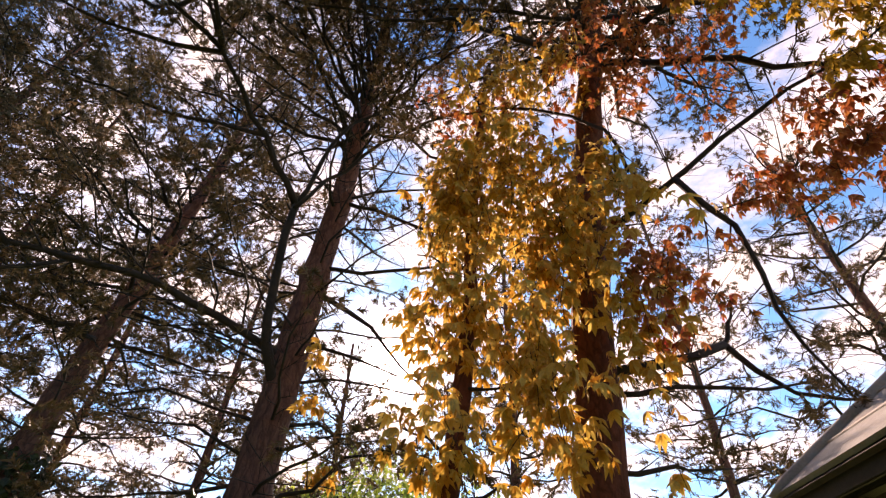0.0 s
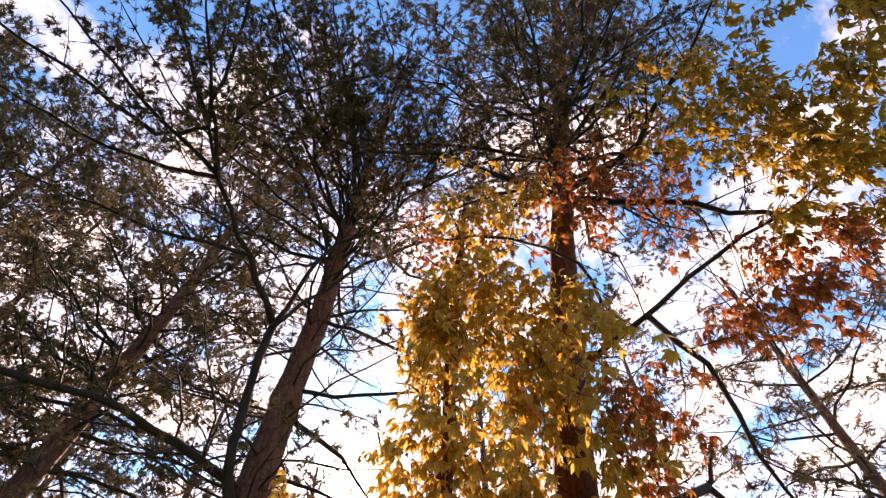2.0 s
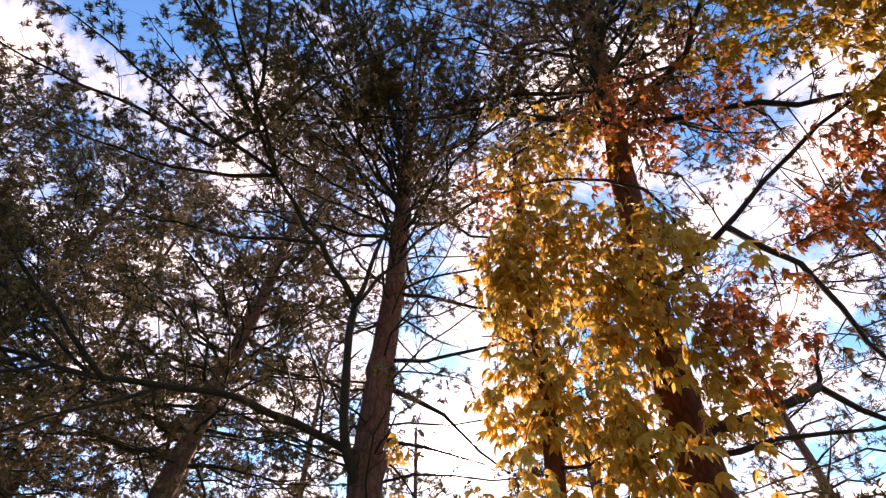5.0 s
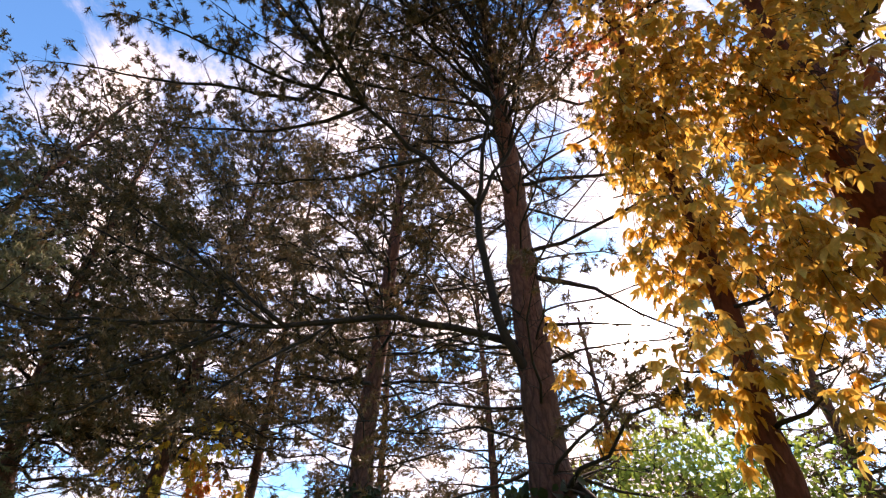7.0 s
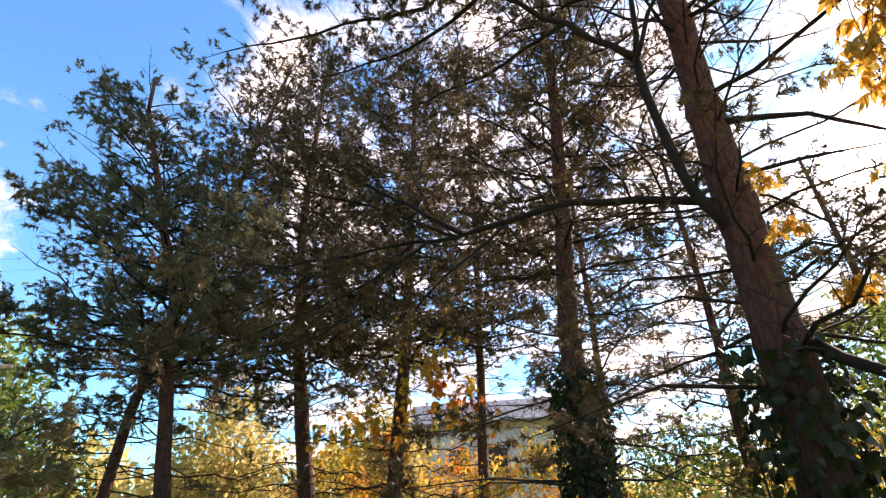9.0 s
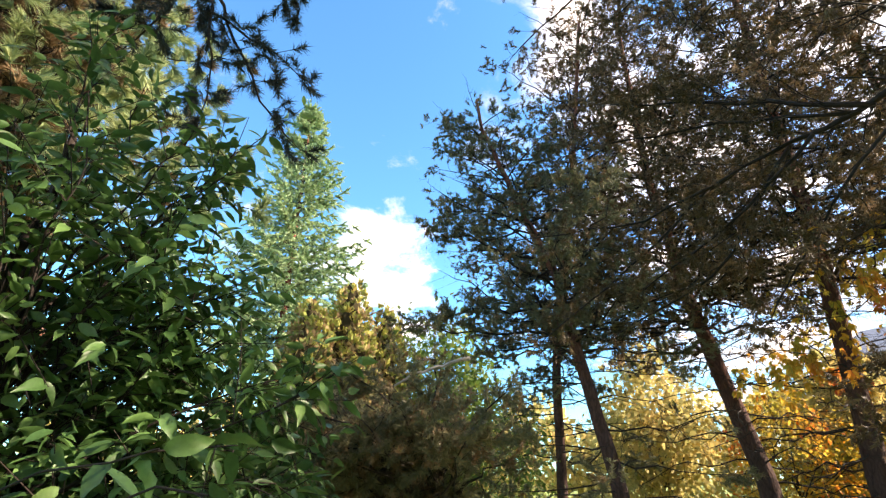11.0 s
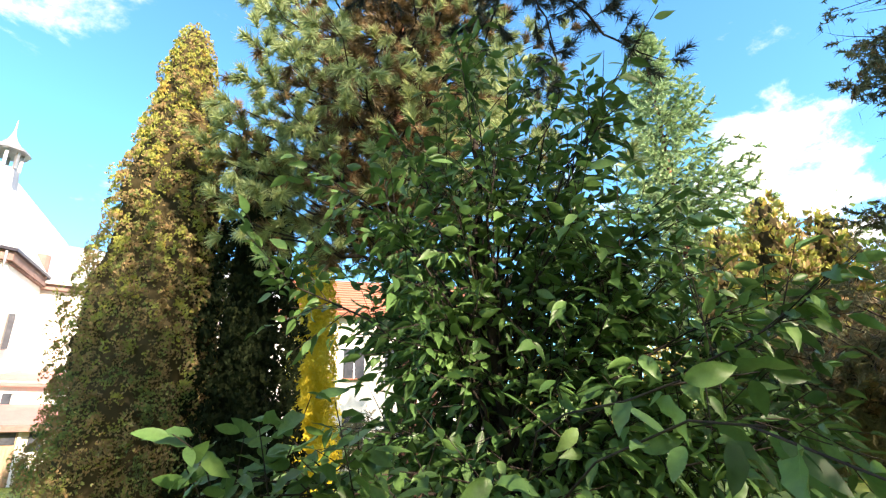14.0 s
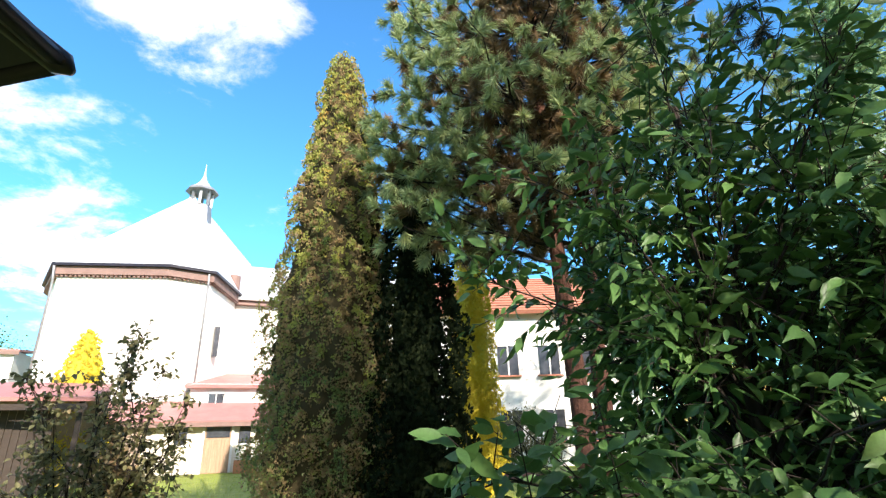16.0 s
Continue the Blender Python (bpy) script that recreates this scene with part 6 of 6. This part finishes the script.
# ---- garden pavilion beside the camera ----
def pavilion():
    t = thing("garden_pavilion", "timber garden pavilion with a grey shingle roof", "pavilion")
    z = 2.72
    A, B = Vector((2.18, 3.28, z)), Vector((2.1, 0.1, z))
    C, D = B + Vector((4.0, -0.1, 0)), A + Vector((4.0, -0.1, 0))
    cen = (A + C) / 2
    top = cen + Vector((0, 0, 1.65))
    for p, q in ((A, B), (B, C), (C, D), (D, A)):
        roof = part("roof_panel", slab_bm([p, q, top], 0.03), M_FELT, t)
        for k in range(1, 7):
            f = k / 7
            u, v = p + (top - p) * f, q + (top - q) * f
            raw_part("shingle_lip", *tube([u, v], [0.012, 0.012], 4), M_FELT, roof)
        low = Vector((0, 0, -0.045))
        part("soffit", slab_bm([p + low, q + low, top + low], 0.03), M_DARKWOOD, t, "dark stained board underside")
        mid = (p + q) / 2 + (cen - (p + q) / 2).normalized() * 0.05
        part("fascia", box_bm(((q - p).length - 0.12, 0.03, 0.1), Matrix.Translation(mid + Vector((0, 0, -0.1))) @ Matrix.Rotation(math.atan2((q - p).y, (q - p).x), 4, "Z"), 0.006), M_DARKWOOD, t)
        inner = (p + q) / 2 + (cen - (p + q) / 2) * 0.16
        part("beam", box_bm(((q - p).length * 0.84, 0.1, 0.14), Matrix.Translation(inner + Vector((0, 0, -0.02))) @ Matrix.Rotation(math.atan2((q - p).y, (q - p).x), 4, "Z"), 0.008), M_DARKWOOD, t)
    for p in (A, B, C, D):
        q = p + (cen - p) * 0.16
        part("post", box_bm((0.12, 0.12, 2.75), Matrix.Translation((q.x, q.y, 1.36)), 0.01), M_DARKWOOD, t)
        raw_part("hip_cap", *tube([p + (top - p) * -0.01, p + (top - p) * 0.03, p + (top - p) * 0.98], [0.02, 0.045, 0.045], 8), M_FELT, t, smooth=True)


def shelter_roof():
    """Dark sheet roof whose corner reaches over beside the camera."""
    t = thing("shelter", "small shelter with a dark sheet metal roof", "shelter")
    z = 2.74
    P = Vector((0.76, -2.02, z))
    e1, e2 = Vector((0.38, 0.92, 0)).normalized(), Vector((0.83, -0.55, 0)).normalized()
    Q, R = P + e1 * 1.7, P + e2 * 2.0
    S = Q + e2 * 2.0
    cen = (P + S) / 2
    top = cen + Vector((0, 0, 0.75))
    for p, q in ((P, Q), (Q, S), (S, R), (R, P)):
        part("roof_sheet", slab_bm([p, q, top], 0.02), M_DARKMETAL, t)
        raw_part("rolled_edge", *tube([p, q], [0.03, 0.03], 8), M_DARKMETAL, t, smooth=True)
    for p in (P, Q, R, S):
        raw_part("hip_roll", *tube([p + (top - p) * -0.03, p, p + (top - p) * 0.98], [0.012, 0.045, 0.04], 8), M_DARKMETAL, t, smooth=True)
        g = p + (cen - p) * 0.3
        part("post", box_bm((0.09, 0.09, 2.95), Matrix.Translation((g.x, g.y, 1.46)), 0.008), M_DARKWOOD, t)


pavilion()
shelter_roof()


def pergola():
    t = thing("open_shed", "low open shed with a dusty red roof", "shed")
    part("roof", slab_bm([(11.5, -19.0, 2.84), (4.6, -19.6, 2.84), (4.9, -23.5, 3.6), (11.8, -23, 3.6)], 0.12), M_REDROOF, t)
    for x, y in ((5.0, -19.9), (8.0, -19.6), (11.0, -19.4), (5.2, -23), (11.3, -22.6)):
        part("post", box_bm((0.14, 0.14, 2.85), Matrix.Translation((x, y, 1.38)), 0.01), M_DARKWOOD, t)
    part("beam", box_bm((6.6, 0.12, 0.18), Matrix.Translation((8.0, -19.6, 2.55)) @ Matrix.Rotation(radians(-5), 4, "Z")), M_DARKWOOD, t)
    # added row of dark planks stands in for the shed's shaded interior
    for k in range(14):
        part("board", box_bm((0.19, 0.03, 2.5), Matrix.Translation((5.9 + 0.2 * k, -20.45 + 0.012 * k, 1.25)), 0.005), M_DARKWOOD, t)
    part("back_wall", box_bm((6.6, 0.25, 3.4), Matrix.Translation((8.3, -23.2, 1.68))), M_STONE, t)


pergola()


def outbuilding():
    t = thing("outbuilding", "white plastered outbuilding with a low red roof", "house")
    part("wall", box_bm((6.0, 5.0, 6.8), Matrix.Translation((16.6, -40.6, 3.35))), M_PLASTER, t)
    part("roof", slab_bm([(13.3, -37.8, 6.8), (19.9, -37.8, 6.8), (19.9, -43.4, 7.4), (13.3, -43.4, 7.4)], 0.14), M_REDROOF, t)
    part("eaves_board", box_bm((6.6, 0.06, 0.22), Matrix.Translation((16.6, -37.84, 6.6))), M_CORNICE, t)


outbuilding()
k0, k1 = ground_at(-156, 18.6), ground_at(-146, 18.9)
kerb = part("garden_kerb", box_bm(((k1 - k0).length, 0.16, 0.22), Matrix.Translation((k0 + k1) / 2 + Vector((0, 0, 0.1))) @ Matrix.Rotation(math.atan2((k1 - k0).y, (k1 - k0).x), 4, "Z"), 0.02), M_REDROOF)
tagged(kerb, "pinkish kerb edging a flower bed", "kerb", kind="structure")


# ---- distance ----
def far_hedge():
    rng = np.random.default_rng(191)
    n = 22000
    az = rng.uniform(-135, 60, n)
    d = rng.uniform(33, 42, n)
    top = np.array([5.2 + 2.6 * noise.noise((a * 0.13, 0.3, 0)) + 1.4 * noise.noise((a * 0.5, 2.3, 0)) for a in az])
    z = rng.uniform(0, 1, n) ** 0.8 * top
    a = np.radians(az)
    p = np.stack([d * np.sin(a), d * np.cos(a), z], 1)
    ln = rng.uniform(0.4, 0.8, n)
    raw_part("backdrop_trees", *diamond_mesh(p, unit(rng.normal(0, 1, (n, 3))), unit(rng.normal(0, 1, (n, 3))), ln, ln * 0.8), M_SUNPALE_LEAF, None, "far belt of green and yellow autumn trees", kind="stuff")
    bpy.data.objects["backdrop_trees"]["category"] = "trees"


far_hedge()


def lawn_detail():
    rng = np.random.default_rng(193)
    n = 26000
    az, d = np.radians(rng.uniform(150, 215, n)), rng.uniform(4, 26.5, n)
    p = np.stack([d * np.sin(az), d * np.cos(az), np.zeros(n)], 1)
    ln = rng.uniform(0.05, 0.1, n)
    w = np.stack([rng.normal(0, 0.35, n), rng.normal(0, 0.35, n), np.ones(n)], 1)
    side = unit(np.cross(w, rng.normal(size=(n, 3)))) * 0.006
    v = np.stack([p - side, p + side, p + w * ln[:, None]], 1).reshape(-1, 3)
    g = raw_part("grass", v, np.arange(n * 3).reshape(-1, 3), M_GRASS_BLADE, None, "short green lawn grass", kind="stuff")
    g["category"] = "grass"
    n = 1800
    az, d = rng.uniform(0, 6.283, n), rng.uniform(1.5, 16, n)
    p = np.stack([d * np.sin(az), d * np.cos(az), rng.uniform(0.03, 0.06, n)], 1)
    ln = rng.uniform(0.05, 0.1, n)
    g = raw_part("fallen_leaves", *blade_mesh(p, unit(rng.normal(0, 1, (n, 3)) * [1, 1, 0.1]), unit(rng.normal(0, 0.2, (n, 3)) + [0, 0, 1]), ln, ln * 0.6), M_LITTER, None, "scattered brown and yellow fallen leaves", kind="stuff")
    g["category"] = "leaves"


lawn_detail()
